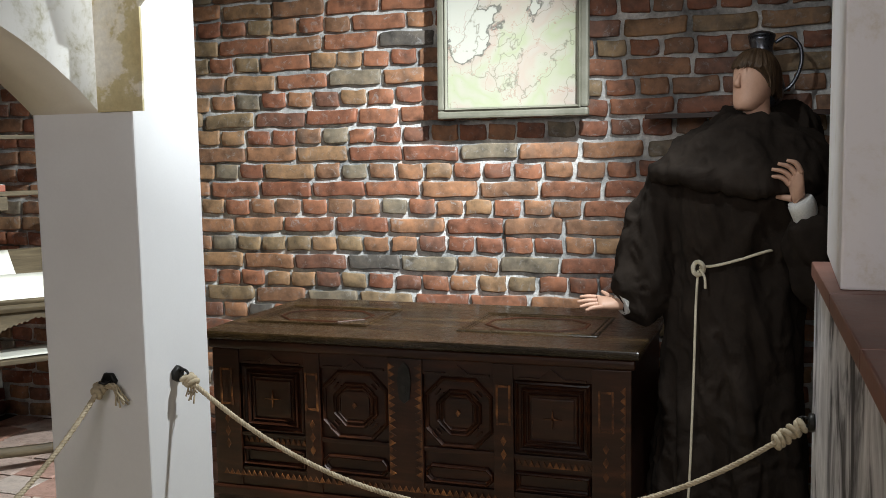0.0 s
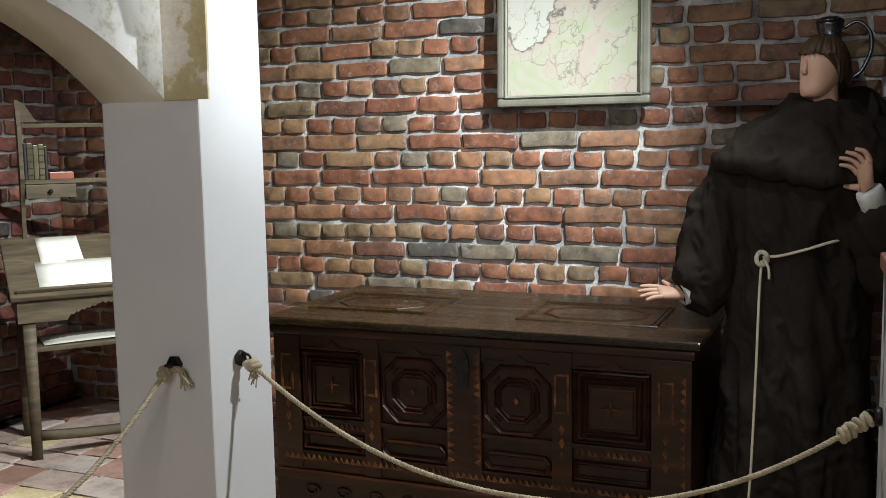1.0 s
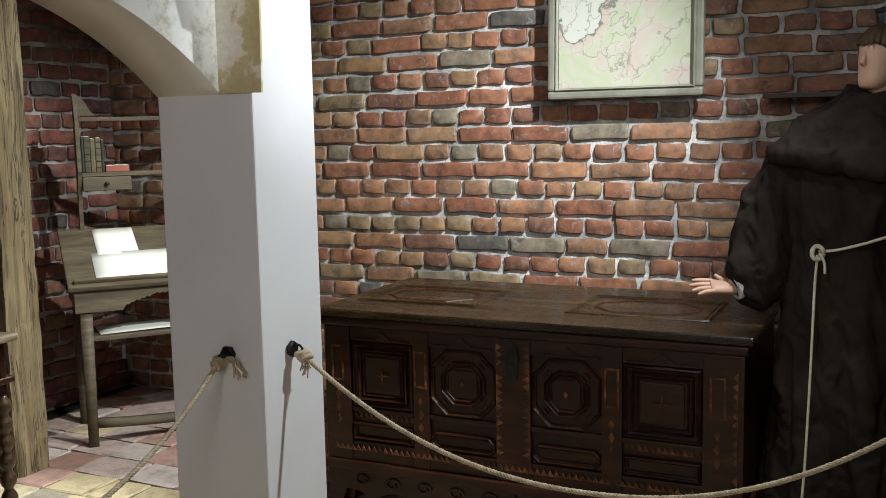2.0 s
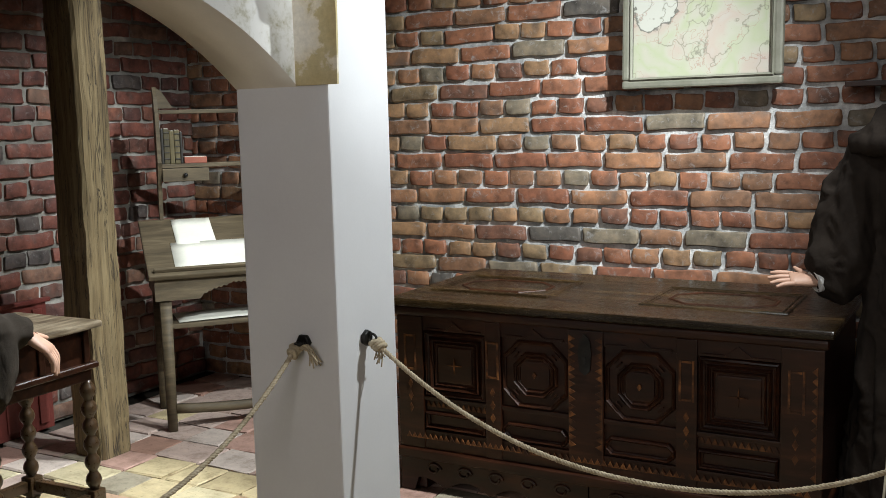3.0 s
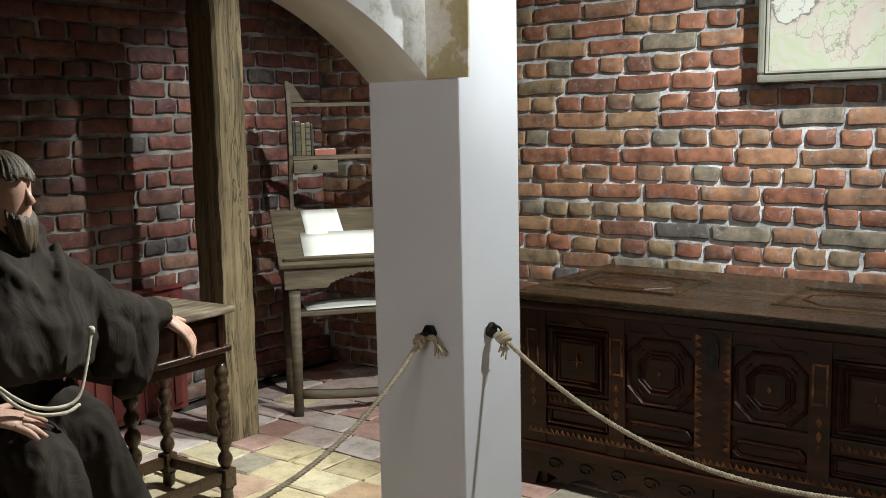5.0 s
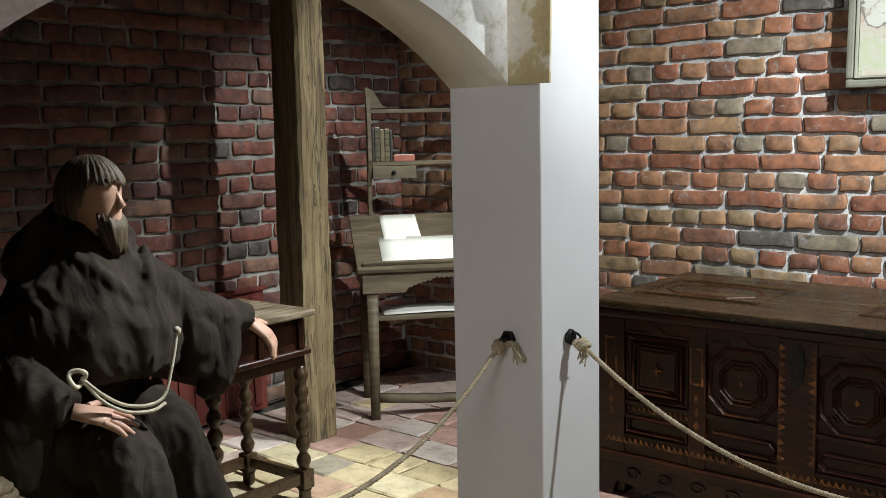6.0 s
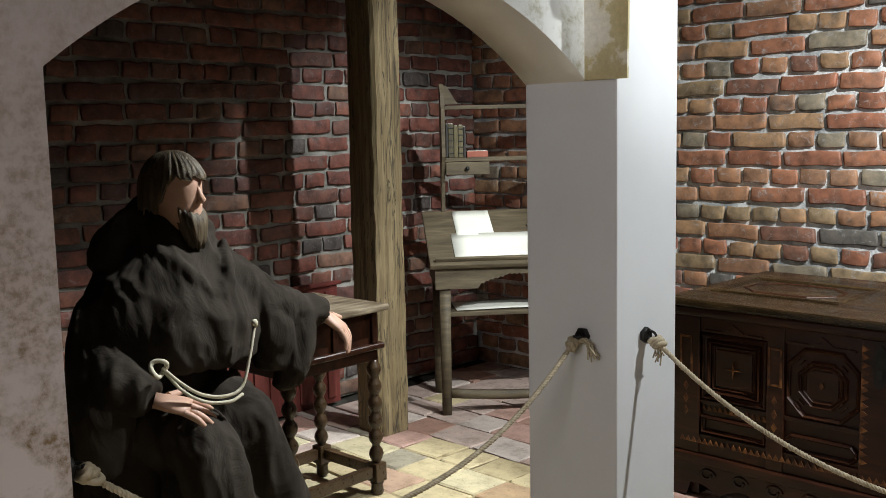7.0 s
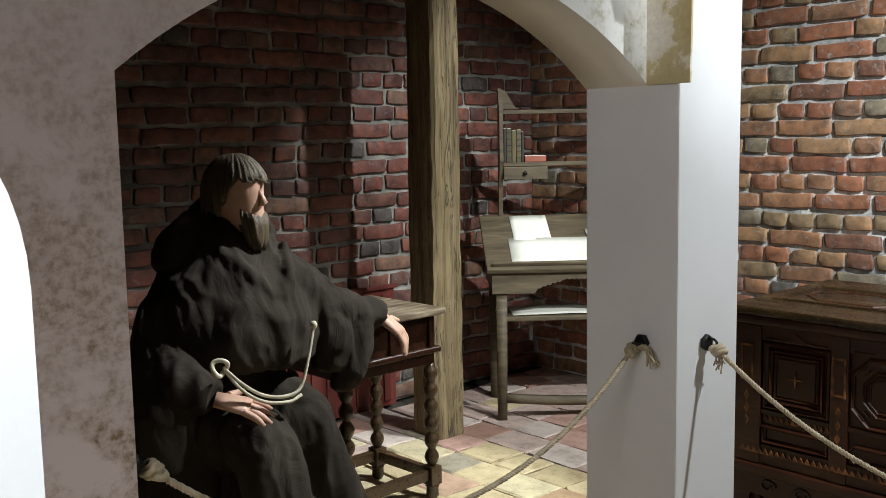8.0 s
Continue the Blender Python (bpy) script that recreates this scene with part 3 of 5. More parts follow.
def chest():
    t = thing("wooden_chest", pose(0, 0, 0), "large dark walnut chest with carved octagonal panels and inlay", "chest")
    y = CY0
    part("body", boxed(CX0, CX1, y + 0.02, CY1 - 0.02, 0.09, 0.675, 0.004), DARK_WOOD, t)
    lid = part("lid", boxed(CX0 - 0.025, CX1 + 0.03, y - 0.035, CY1, 0.694, 0.722, 0.010, 3), LID_WOOD, t, "worn brown lid")
    part("lid_moulding", boxed(CX0 - 0.012, CX1 + 0.014, y - 0.018, CY1 - 0.01, 0.658, 0.6935, 0.014, 3), DARK_WOOD, t)
    for a, b in ((-1.86, -1.385), (-1.05, -0.565)):
        for k, (ins, w, rise) in enumerate(((0.0, 0.016, 0.006), (0.020, 0.010, 0.004), (0.062, 0.012, 0.0045))):
            bm = frame_ring(bmesh.new(), a + ins, b - ins, -3.515 + ins, -3.15 - ins, w, 0, rise, 0.075 if k == 2 else 0)
            bmesh.ops.transform(bm, matrix=Matrix(((1, 0, 0, 0), (0, 0, -1, 0), (0, -1, 0, 0.7215), (0, 0, 0, 1))), verts=bm.verts)
            part("lid_frame", bm, DULL_WOOD if k == 2 else LID_WOOD, lid)
    # rails and stiles of the front
    for z0, z1 in ((0.606, 0.658), (0.346, 0.362), (0.165, 0.236)):
        part("rail", boxed(CX0, CX1, y, y + 0.03, z0, z1, 0.003), DARK_WOOD, t)
    stiles = ((CX0, -1.80), (-1.548, -1.488), (-1.237, -1.114), (-0.872, -0.805), (-0.553, CX1))
    for a, b in stiles:
        part("stile", boxed(a, b, y - 0.006, y + 0.03, 0.165, 0.656, 0.003), DARK_WOOD, t)
    fields = ((-1.80, -1.548, 0), (-1.488, -1.237, 1), (-1.114, -0.872, 1), (-0.805, -0.553, 0))
    for a, b, octo in fields:
        p = part("panel", boxed(a, b, y + 0.012, y + 0.03, 0.236, 0.606, 0.001), DARK_WOOD, t)
        c = 0.058 if octo else 0.0
        z0, z1 = (0.364, 0.600) if octo else (0.364, 0.604)
        x0, x1 = a + 0.003, b - 0.003
        rows = ((0.0, 0.014, 0.014), (0.040, 0.011, 0.013), (0.055, 0.011, 0.010)) if octo else ((0.0, 0.020, 0.016), (0.024, 0.012, 0.018), (0.040, 0.009, 0.010))
        for k, (ins, w, rise) in enumerate(rows):
            part("moulding", frame_ring(bmesh.new(), x0 + ins, x1 - ins, z0 + ins, z1 - ins, w, y + 0.012, rise, max(0, c - 0.012 * k), (0.6, 0.4)), DULL_WOOD if octo else DARK_WOOD, p)
        e = 0.070 if octo else 0.055
        part("field", boxed(x0 + e, x1 - e, y + 0.005, y + 0.013, z0 + e, z1 - e, 0.004), DARK_WOOD, p)
        cx, cz = (x0 + x1) / 2, (z0 + z1) / 2
        if octo:
            for sx in (-1, 1):
                for sz in (-1, 1):
                    for q in range(3):
                        m = Matrix.Translation((cx + sx * (0.058 + 0.012 * q), y + 0.004, cz + sz * (0.056 + 0.011 * q))) @ Matrix.Rotation(radians(-45 * sx * sz), 4, "Y")
                        part("billet", box(bmesh.new(), -0.003, 0.003, -0.004, 0.009, -0.013, 0.013, 0.0025, 2, m), DULL_WOOD, p)
        bm = bmesh.new()
        for q in range(0 if octo else 4):
            m = Matrix.Translation((cx, 0, cz)) @ Matrix.Rotation(radians(90 * q), 4, "Y")
            s = bmesh.new()
            prism(s, [(-0.003, 0), (0.003, 0), (0, 0.030)], y - 0.002, y + 0.004)
            bmesh.ops.transform(s, matrix=m, verts=s.verts)
            me = bpy.data.meshes.new("tmp")
            s.to_mesh(me)
            s.free()
            bm.from_mesh(me)
            bpy.data.meshes.remove(me)
        if octo:
            prism(bm, [(cx - 0.008, cz), (cx, cz - 0.012), (cx + 0.008, cz), (cx, cz + 0.012)], y - 0.002, y + 0.004)
        part("inlay_star", bm, INLAY, p, "small inlaid diamond" if octo else "small inlaid four-point star")
        # gable over the panel
        bm = bmesh.new()
        prism(bm, [(cx - 0.11, 0.609), (cx - 0.035, 0.609), (cx, 0.632), (cx + 0.035, 0.609), (cx + 0.11, 0.609), (cx + 0.11, 0.616), (cx + 0.04, 0.616), (cx, 0.645), (cx - 0.04, 0.616), (cx - 0.11, 0.616)], y - 0.007, y)
        part("gable", bm, DARK_WOOD, p)
        part("lower_moulding", frame_ring(bmesh.new(), x0, x1, 0.241, 0.306, 0.015, y + 0.012, 0.018, 0.02 if octo else 0), DARK_WOOD, p)
        if not octo:
            bm = bmesh.new()
            teeth(bm, x0, x1, 0.322, 0.022, y + 0.010, 0.020)
            tagged(part("inlay_teeth", bm, INLAY, p, "row of inlaid wooden triangles"), kind="stuff")
    # inlaid strips
    for xc in (-1.852, -1.519, -0.838, -0.508):
        bm = bmesh.new()
        for dx in (-0.021, 0.021):
            box(bm, xc + dx - 0.0035, xc + dx + 0.0035, y - 0.0085, y - 0.0055, 0.455, 0.588)
        for z in (0.460, 0.583):
            box(bm, xc - 0.0155, xc + 0.0155, y - 0.0085, y - 0.0055, z - 0.0035, z + 0.0035)
        part("inlay_border", bm, INLAY, t, "thin inlaid border of lighter wood")
        bm = bmesh.new()
        for q in range(3):
            z = 0.405 - 0.045 * q
            prism(bm, [(xc, z - 0.018), (xc + 0.010, z), (xc, z + 0.018), (xc - 0.010, z)], y - 0.008, y - 0.005)
        tagged(part("inlay_lozenge", bm, INLAY, t), kind="stuff")
    for x, w in ((-1.234, 0.024), (-1.117, -0.024)):
        bm = bmesh.new()
        side_teeth(bm, 0.25, 0.64, x, w, y - 0.0055, 0.026)
        tagged(part("inlay_teeth", bm, INLAY, t, "zigzag strip of inlaid wood beside the lock"), kind="stuff")
    bm = bmesh.new()
    side_teeth(bm, 0.25, 0.605, CX1 - 0.018, -0.016, y - 0.0055, 0.03)
    tagged(part("inlay_teeth", bm, INLAY, t), kind="stuff")
    bm = bmesh.new()
    teeth(bm, CX0 + 0.03, CX1 - 0.03, 0.203, 0.02, y - 0.0055, 0.022)
    tagged(part("inlay_teeth", bm, INLAY, t, "long row of inlaid wooden triangles"), kind="stuff")
    # lock
    bm = bmesh.new()
    prism(bm, [(-1.194, 0.52), (-1.176, 0.505), (-1.158, 0.52), (-1.152, 0.58), (-1.158, 0.625), (-1.176, 0.645), (-1.194, 0.625), (-1.200, 0.58)], y - 0.012, y - 0.006)
    lock = part("lock_plate", bm, IRON, t, "black iron lock plate")
    part("keyhole", boxed(-1.182, -1.170, y - 0.0145, y - 0.012, 0.54, 0.568, 0.001), IRON, lock)
    # base and pierced apron
    part("base_moulding", boxed(CX0 - 0.012, CX1 + 0.012, y - 0.018, CY1 - 0.02, 0.125, 0.163, 0.010, 3), DARK_WOOD, t)
    for side in (0, 1):
        bm = bmesh.new()
        half = (CX1 - CX0) / 2
        sgn, ox = (1, CX0) if side == 0 else (-1, CX1)
        low = []
        for k in range(41):
            u = k / 40
            w = abs(math.sin(u * math.pi * 4.0))
            low.append(((half - 0.003) * (1 - u), 0.0 if u > 0.9 else 0.022 + 0.042 * w * (1 - 0.3 * u)))
        for (xa, za), (xb, zb) in zip(low, low[1:]):
            prism(bm, [(ox + sgn * xa, za), (ox + sgn * xb, zb), (ox + sgn * xb, 0.125), (ox + sgn * xa, 0.125)], y - 0.004, y + 0.016)
        bmesh.ops.remove_doubles(bm, verts=bm.verts, dist=0.0003)
        part("apron", bm, DARK_WOOD, t)
        for k in range(5):
            cx = ox + sgn * (0.14 + 0.125 * k)
            bm = bmesh.new()
            pts = [(cx + 0.03 * math.cos(a) * (1 - a / 12), y - 0.006, 0.092 + 0.022 * math.sin(a) * (1 - a / 12)) for a in [0.35 * q for q in range(20)]]
            tube(bm, pts, 0.005, 6)
            part("scroll", bm, DARK_WOOD, t)
    for x in (CX0 + 0.05, CX1 - 0.05):
        for yy in (y + 0.06, CY1 - 0.08):
            part("foot", boxed(x - 0.045, x + 0.045, yy - 0.04, yy + 0.04, 0, 0.10, 0.008), DARK_WOOD, t)


chest()


# ---- framed map ----
def framed_map():
    t = thing("framed_map", pose(-1.052, WALL_Y - 0.075, 1.462, -2.0, 0, 0), "old printed map in a grey-green wooden frame", "picture")
    w, h = 0.632, 0.80
    for name, bm in (("frame_rail", boxed(-w / 2, w / 2, -0.02, 0.02, 0, 0.034, 0.010)), ("frame_rail", boxed(-w / 2, w / 2, -0.02, 0.02, h - 0.034, h, 0.010)),
                     ("frame_stile", boxed(-w / 2, -w / 2 + 0.034, -0.0205, 0.0195, 0.0345, h - 0.0345, 0.010)), ("frame_stile", boxed(w / 2 - 0.034, w / 2, -0.0205, 0.0195, 0.0345, h - 0.0345, 0.010))):
        part(name, bm, FRAME_WOOD, t)
    bm = bmesh.new()
    bm = frame_ring(bm, -w / 2 + 0.030, w / 2 - 0.030, 0.030, h - 0.030, 0.014, -0.012, 0.014)
    part("inner_moulding", bm, FRAME_WOOD, t)
    m, n, l, b = nodes_of("map_print")
    v = stretched(n, l, 1, 1, 1)
    land = noise_of(n, l, v, 2.6, 6, 0.5, 0.2)
    col = ramp(n, l, noise_of(n, l, v, 5.0, 3, 0.45, 0.3), [(0.34, (0.44, 0.43, 0.35)), (0.42, (0.39, 0.42, 0.28)), (0.5, (0.44, 0.43, 0.35)), (0.56, (0.45, 0.38, 0.32)), (0.64, (0.45, 0.43, 0.38))])
    sep, slope = n.new("ShaderNodeSeparateXYZ"), n.new("ShaderNodeMath")
    l.new(v, sep.inputs[0])
    slope.operation = "MULTIPLY_ADD"
    slope.inputs[1].default_value = -0.45
    l.new(sep.outputs[0], slope.inputs[0])
    l.new(land, slope.inputs[2])
    rise = n.new("ShaderNodeMath")
    rise.operation = "MULTIPLY_ADD"
    rise.inputs[1].default_value = 0.4
    l.new(sep.outputs[2], rise.inputs[0])
    l.new(slope.outputs[0], rise.inputs[2])
    lower = n.new("ShaderNodeMath")
    lower.operation = "SUBTRACT"
    lower.inputs[1].default_value = 0.11
    l.new(rise.outputs[0], lower.inputs[0])
    land = lower.outputs[0]
    sea = ramp(n, l, land, [(0.585, (0, 0, 0)), (0.588, (1, 1, 1))])
    col = mixed(n, l, sea, col, (0.50, 0.50, 0.44))
    coast = ramp(n, l, land, [(0.578, (0, 0, 0)), (0.584, (0.9,) * 3), (0.589, (0.9,) * 3), (0.594, (0, 0, 0))])
    col = mixed(n, l, coast, col, (0.10, 0.10, 0.085))
    for sc, tone, wd in ((3.4, (0.17, 0.16, 0.12), 0.0022), (5.2, (0.36, 0.22, 0.18), 0.0020)):
        k = noise_of(n, l, v, sc, 5, 0.5, 0.1)
        line = ramp(n, l, k, [(0.5 - wd * 2, (0, 0, 0)), (0.5 - wd, (0.75,) * 3), (0.5 + wd, (0.75,) * 3), (0.5 + wd * 2, (0, 0, 0))])
        col = mixed(n, l, line, col, tone)
    ink = ramp(n, l, noise_of(n, l, stretched(n, l, 60, 60, 160), 1.6, 3, 0.6), [(0.66, (0, 0, 0)), (0.72, (0.5,) * 3)])
    l.new(mixed(n, l, ink, col, (0.2, 0.18, 0.14)), b.inputs["Base Color"])
    b.inputs["Roughness"].default_value = 0.55
    b.inputs["Coat Weight"].default_value = 0.35
    b.inputs["Coat Roughness"].default_value = 0.12
    part("map_sheet", boxed(-w / 2 + 0.042, w / 2 - 0.042, 0.0, 0.006, 0.042, h - 0.042, 0), m, t, "faded political map with coastlines and borders")
    part("back_board", boxed(-w / 2 + 0.03, w / 2 - 0.03, 0.008, 0.019, 0.03, h - 0.03, 0), DARK_WOOD, t)


framed_map()


# ---- writing desk ----
def writing_desk():
    t = thing("writing_desk", pose(-3.2, 3.09, 0, 0, 0, 50), "greyed oak writing desk with slanted top and shelf rack", "desk")
    W, D = 0.80, 0.45
    for x in (0.0, W - 0.05):
        for yy in (0.0, D - 0.05):
            bm = bmesh.new()
            loft(bm, [[(x + a * s + 0.025, yy + b * s + 0.025, z) for a, b in ((-0.025, -0.025), (0.025, -0.025), (0.025, 0.025), (-0.025, 0.025))] for z, s in ((0, 0.82), (0.3, 0.9), (0.6, 1.0))])
            part("leg", bm, DESK_WOOD, t)
    # front apron with a scalloped cut
    arc = [(0.175, 0.598)] + [(0.18 + 0.44 * k / 40, 0.605 + 0.052 * math.sin(math.pi * min(1, max(0, k / 40 if k < 12 else (0.5 if k < 28 else k / 40)))) ** 0.7 + (0.007 if k % 2 else 0.0)) for k in range(41)] + [(0.625, 0.598)]
    bm, edge = bmesh.new(), [(-0.02, 0.598)] + arc + [(W + 0.02, 0.598)]
    for (xa, za), (xb, zb) in zip(edge, edge[1:]):
        prism(bm, [(xa, za), (xb, zb), (xb, 0.692), (xa, 0.692)], -0.012, 0.012)
    bmesh.ops.remove_doubles(bm, verts=bm.verts, dist=0.0003)
    part("apron", bm, DESK_WOOD, t)
    for x in (-0.012, W - 0.014):
        bm = bmesh.new()
        o = [(0.014, 0.60), (D - 0.002, 0.60), (D - 0.002, 0.875), (0.014, 0.690)]
        a, b = [bm.verts.new((x, yy, z)) for yy, z in o], [bm.verts.new((x + 0.024, yy, z)) for yy, z in o]
        bm.faces.new(a), bm.faces.new(b)
        for i in range(4):
            bm.faces.new((a[i], a[(i + 1) % 4], b[(i + 1) % 4], b[i]))
        part("side_panel", bm, DESK_WOOD, t)
    tilt = math.atan2(0.195, D)
    m = Matrix.Translation((0, -0.03, 0.692)) @ Matrix.Rotation(tilt, 4, "X")
    top = part("slanted_top", box(bmesh.new(), -0.045, W + 0.04, 0, 0.52, 0.0, 0.024, 0.006, 2, m), DESK_WOOD, t)
    part("book_stop", box(bmesh.new(), -0.02, W + 0.015, 0.025, 0.042, 0.0245, 0.042, 0.004, 2, m), DESK_WOOD, top)
    part("back_panel", boxed(0.013, W - 0.015, D - 0.001, D + 0.015, 0.60, 0.88, 0.003), DESK_WOOD, t)
    # plank shelf and stretcher
    part("plank", boxed(0.02, W - 0.02, 0.06, 0.34, 0.455, 0.478, 0.005), DESK_WOOD, t, "pale worn plank shelf")
    bm = bmesh.new()
    loft(bm, [[(x, 0.012 + a, 0.107 + b - 0.022 * math.sin(math.pi * x / W)) for a, b in ((-0.013, -0.02), (0.013, -0.02), (0.013, 0.02), (-0.013, 0.02))] for x in [0.045 + (W - 0.09) * k / 12 for k in range(13)]])
    part("stretcher", bm, DESK_WOOD, t)
    # rack
    for x in (0.055, W - 0.045):
        bm = bmesh.new()
        o = [(D - 0.02, 0.87), (D + 0.015, 0.87), (D + 0.015, 1.53), (D - 0.005, 1.545), (D - 0.05, 1.50), (D - 0.075, 1.445), (D - 0.09, 1.425), (D - 0.10, 1.19), (D - 0.09, 1.17), (D - 0.05, 1.08), (D - 0.035, 1.0)]
        a, b = [bm.verts.new((x, yy, z)) for yy, z in o], [bm.verts.new((x + 0.018, yy, z)) for yy, z in o]
        bm.faces.new(a), bm.faces.new(b)
        for i in range(len(o)):
            j = (i + 1) % len(o)
            bm.faces.new((a[i], a[j], b[j], b[i]))
        bmesh.ops.triangulate(bm, faces=[f for f in bm.faces if len(f.verts) > 4])
        part("rack_side", bm, DESK_WOOD, t)
    bm = prism(bmesh.new(), [(0.074, 1.445), (0.074, 1.54)] + [(0.074 + 0.08 * k / 8, 1.445 + 0.095 * (math.cos(math.pi * k / 8) * 0.5 + 0.5) ** 0.8) for k in range(1, 9)], D, D + 0.012)
    part("scroll_wing", bm, DESK_WOOD, t)
    for z in (1.418, 1.165):
        part("shelf", boxed(0.0735, W - 0.0455, D - 0.085, D + 0.016, z, z + 0.019, 0.003), DESK_WOOD, t)
    d = part("drawer", boxed(0.075, 0.29, D - 0.082, D + 0.01, 1.10, 1.163, 0.004), DESK_WOOD, t)
    part("drawer_knob", lathe(bmesh.new(), [(0.006, 0), (0.011, 0.006), (0.010, 0.012), (0.002, 0.015)], 10), IRON, d).matrix_basis = pose(0.18, D - 0.082, 1.13, 90, 0, 0)
    return t, m


desk, desk_slope = writing_desk()


def sheet(name, w, d, m, label, bow=0.0012):
    bm = bmesh.new()
    n = 8
    g = [[bm.verts.new((w * i / n, d * j / 4, 0.001 + bow * math.sin(math.pi * i / n) + 0.0006 * math.sin(i * 2 + j))) for i in range(n + 1)] for j in range(5)]
    for a, b in zip(g, g[1:]):
        for i in range(n):
            bm.faces.new((a[i], a[i + 1], b[i + 1], b[i])).smooth = True
    ext = bmesh.ops.extrude_face_region(bm, geom=bm.faces[:])
    for v in ext["geom"]:
        if isinstance(v, bmesh.types.BMVert):
            v.co.z -= 0.002
    ob = part(name, bm, PAPER)
    ob.matrix_world = m
    return tagged(ob, label, "paper")


RACK_POSE = pose(-3.2, 3.09, 0, 0, 0, 50)
DM = RACK_POSE @ desk_slope
sheet("paper_sheet", 0.60, 0.235, DM @ pose(0.075, 0.046, 0.026, 0, 0, -0.5), "blank cream paper sheets lying on the slanted desk")
sheet("paper_sheet", 0.18, 0.24, DM @ pose(0.105, 0.262, 0.026, 0, 0, 0.5), "blank cream paper sheet lying above the others")
sheet("paper_sheet", 0.16, 0.15, DM @ pose(0.46, 0.20, 0.031, 0, 0, 2), "blank cream paper sheet lying on the stack")


sheet("paper_sheet", 0.52, 0.24, RACK_POSE @ pose(0.085, 0.075, 0.481, 0, 0, 1.5), "crumpled pale paper lying on the plank shelf", 0.004)


def book(w, d, h, mat, m, label, ribs=4, name="book"):
    t = thing(name, m, label, "book", "books on the rack")
    bm = box(bmesh.new(), 0, w, 0, d, 0, h, 0.004)
    part("binding", bm, mat, t)
    part("page_block", boxed(0.003, w - 0.003, 0.006, d + 0.001, h, h + 0.0012, 0), PAPER, t)
    for k in range(ribs):
        z = h * (k + 0.7) / (ribs + 0.4)
        part("spine_rib", boxed(-0.0008, w + 0.0008, -0.003, 0.004, z, z + 0.005, 0.001), BOOK_DARK if mat is BOOK else BOOK, t)


RACK = RACK_POSE
x = 0.076
for k, (w, h, mat, lab) in enumerate(((0.012, 0.165, BOOK_DARK, "thin black leather book standing upright"), (0.026, 0.165, BOOK, "tan leather book with dark spine bands"),
                                      (0.021, 0.155, BOOK, "narrow tan leather book with plain spine"), (0.024, 0.158, BOOK, "tan leather book with dark spine bands"),
                                      (0.012, 0.15, BOOK_DARK, "thin black leather book standing upright"))):
    book(w, 0.075, h, mat, RACK @ pose(x, 0.37, 1.184), lab, (0, 5, 0, 5, 0)[k])
    x += w + 0.001
book(0.105, 0.07, 0.030, BOOK_RED, RACK @ pose(x + 0.004, 0.375, 1.184), "red book lying flat on the rack", 0)


# ---- side table ----
def side_table():
    t = thing("side_table", pose(-2.832, 2.03, 0, 0, 0, 2), "small dark oak table with bobbin-turned legs", "table")
    hx, hy = 0.155, 0.195
    for sx in (-1, 1):
        for sy in (-1, 1):
            prof = [(0.016, 0), (0.024, 0.012), (0.022, 0.045), (0.027, 0.05)]
            leg = part("leg", lathe(bmesh.new(), prof + [(0.02, 0.055)], 12), TURNED, t)
            part("block", boxed(-0.026, 0.026, -0.026, 0.026, 0.0555, 0.125, 0.004), TURNED, leg)
            p, z = [(0.014, 0.1255)], 0.1255
            for k in range(6):
                p += [(0.015, z + 0.004), (0.024, z + 0.018), (0.0275, z + 0.032), (0.024, z + 0.047), (0.015, z + 0.060)]
                z += 0.063
            part("bobbin", lathe(bmesh.new(), p + [(0.014, 0.508)], 14), TURNED, leg, "", True)
            leg.matrix_basis = pose(sx * hx, sy * hy, 0)
    for a, b, c, d in ((-hx + 0.03, hx - 0.03, -hy, 0), (-hx + 0.03, hx - 0.03, hy, 0)):
        part("stretcher", boxed(a, b, c - 0.014, c + 0.014, 0.075, 0.115, 0.004), TURNED, t)
    for xx in (-hx, hx):
        part("stretcher", boxed(xx - 0.014, xx + 0.014, -hy + 0.03, hy - 0.03, 0.075, 0.115, 0.004), TURNED, t)
    part("frieze", boxed(-hx - 0.012, hx + 0.012, -hy - 0.012, hy + 0.012, 0.508, 0.69, 0.004), DARK_WOOD, t)
    part("ledge_moulding", boxed(-hx - 0.032, hx + 0.032, -hy - 0.032, hy + 0.032, 0.55, 0.572, 0.008, 3), DARK_WOOD, t, "glossy dark moulding")
    part("tabletop", boxed(-hx - 0.055, hx + 0.055, -hy - 0.035, hy + 0.035, 0.691, 0.715, 0.007, 2), TABLE_TOP, t, "worn pale table top")
    for yy in (-hy + 0.01, 0.0, hy - 0.01):
        part("bracket", boxed(hx + 0.0125, hx + 0.024, yy - 0.012, yy + 0.012, 0.573, 0.69, 0.004), DARK_WOOD, t)


side_table()


# ---- barrier ropes ----
def hook(m):
    t = thing("rope_hook", m, "black iron hexagonal wall hook", "hook", "rope hooks")
    bm = bmesh.new()
    lathe(bm, [(0.020, 0), (0.022, 0.003), (0.022, 0.012), (0.018, 0.014)], 6)
    part("plate", bm, IRON, t)
    part("ring", tube(bmesh.new(), [(0.012 * math.cos(a), 0, 0.024 + 0.013 * math.sin(a)) for a in [math.pi * k / 8 for k in range(17)]], 0.0035, 8), IRON, t)


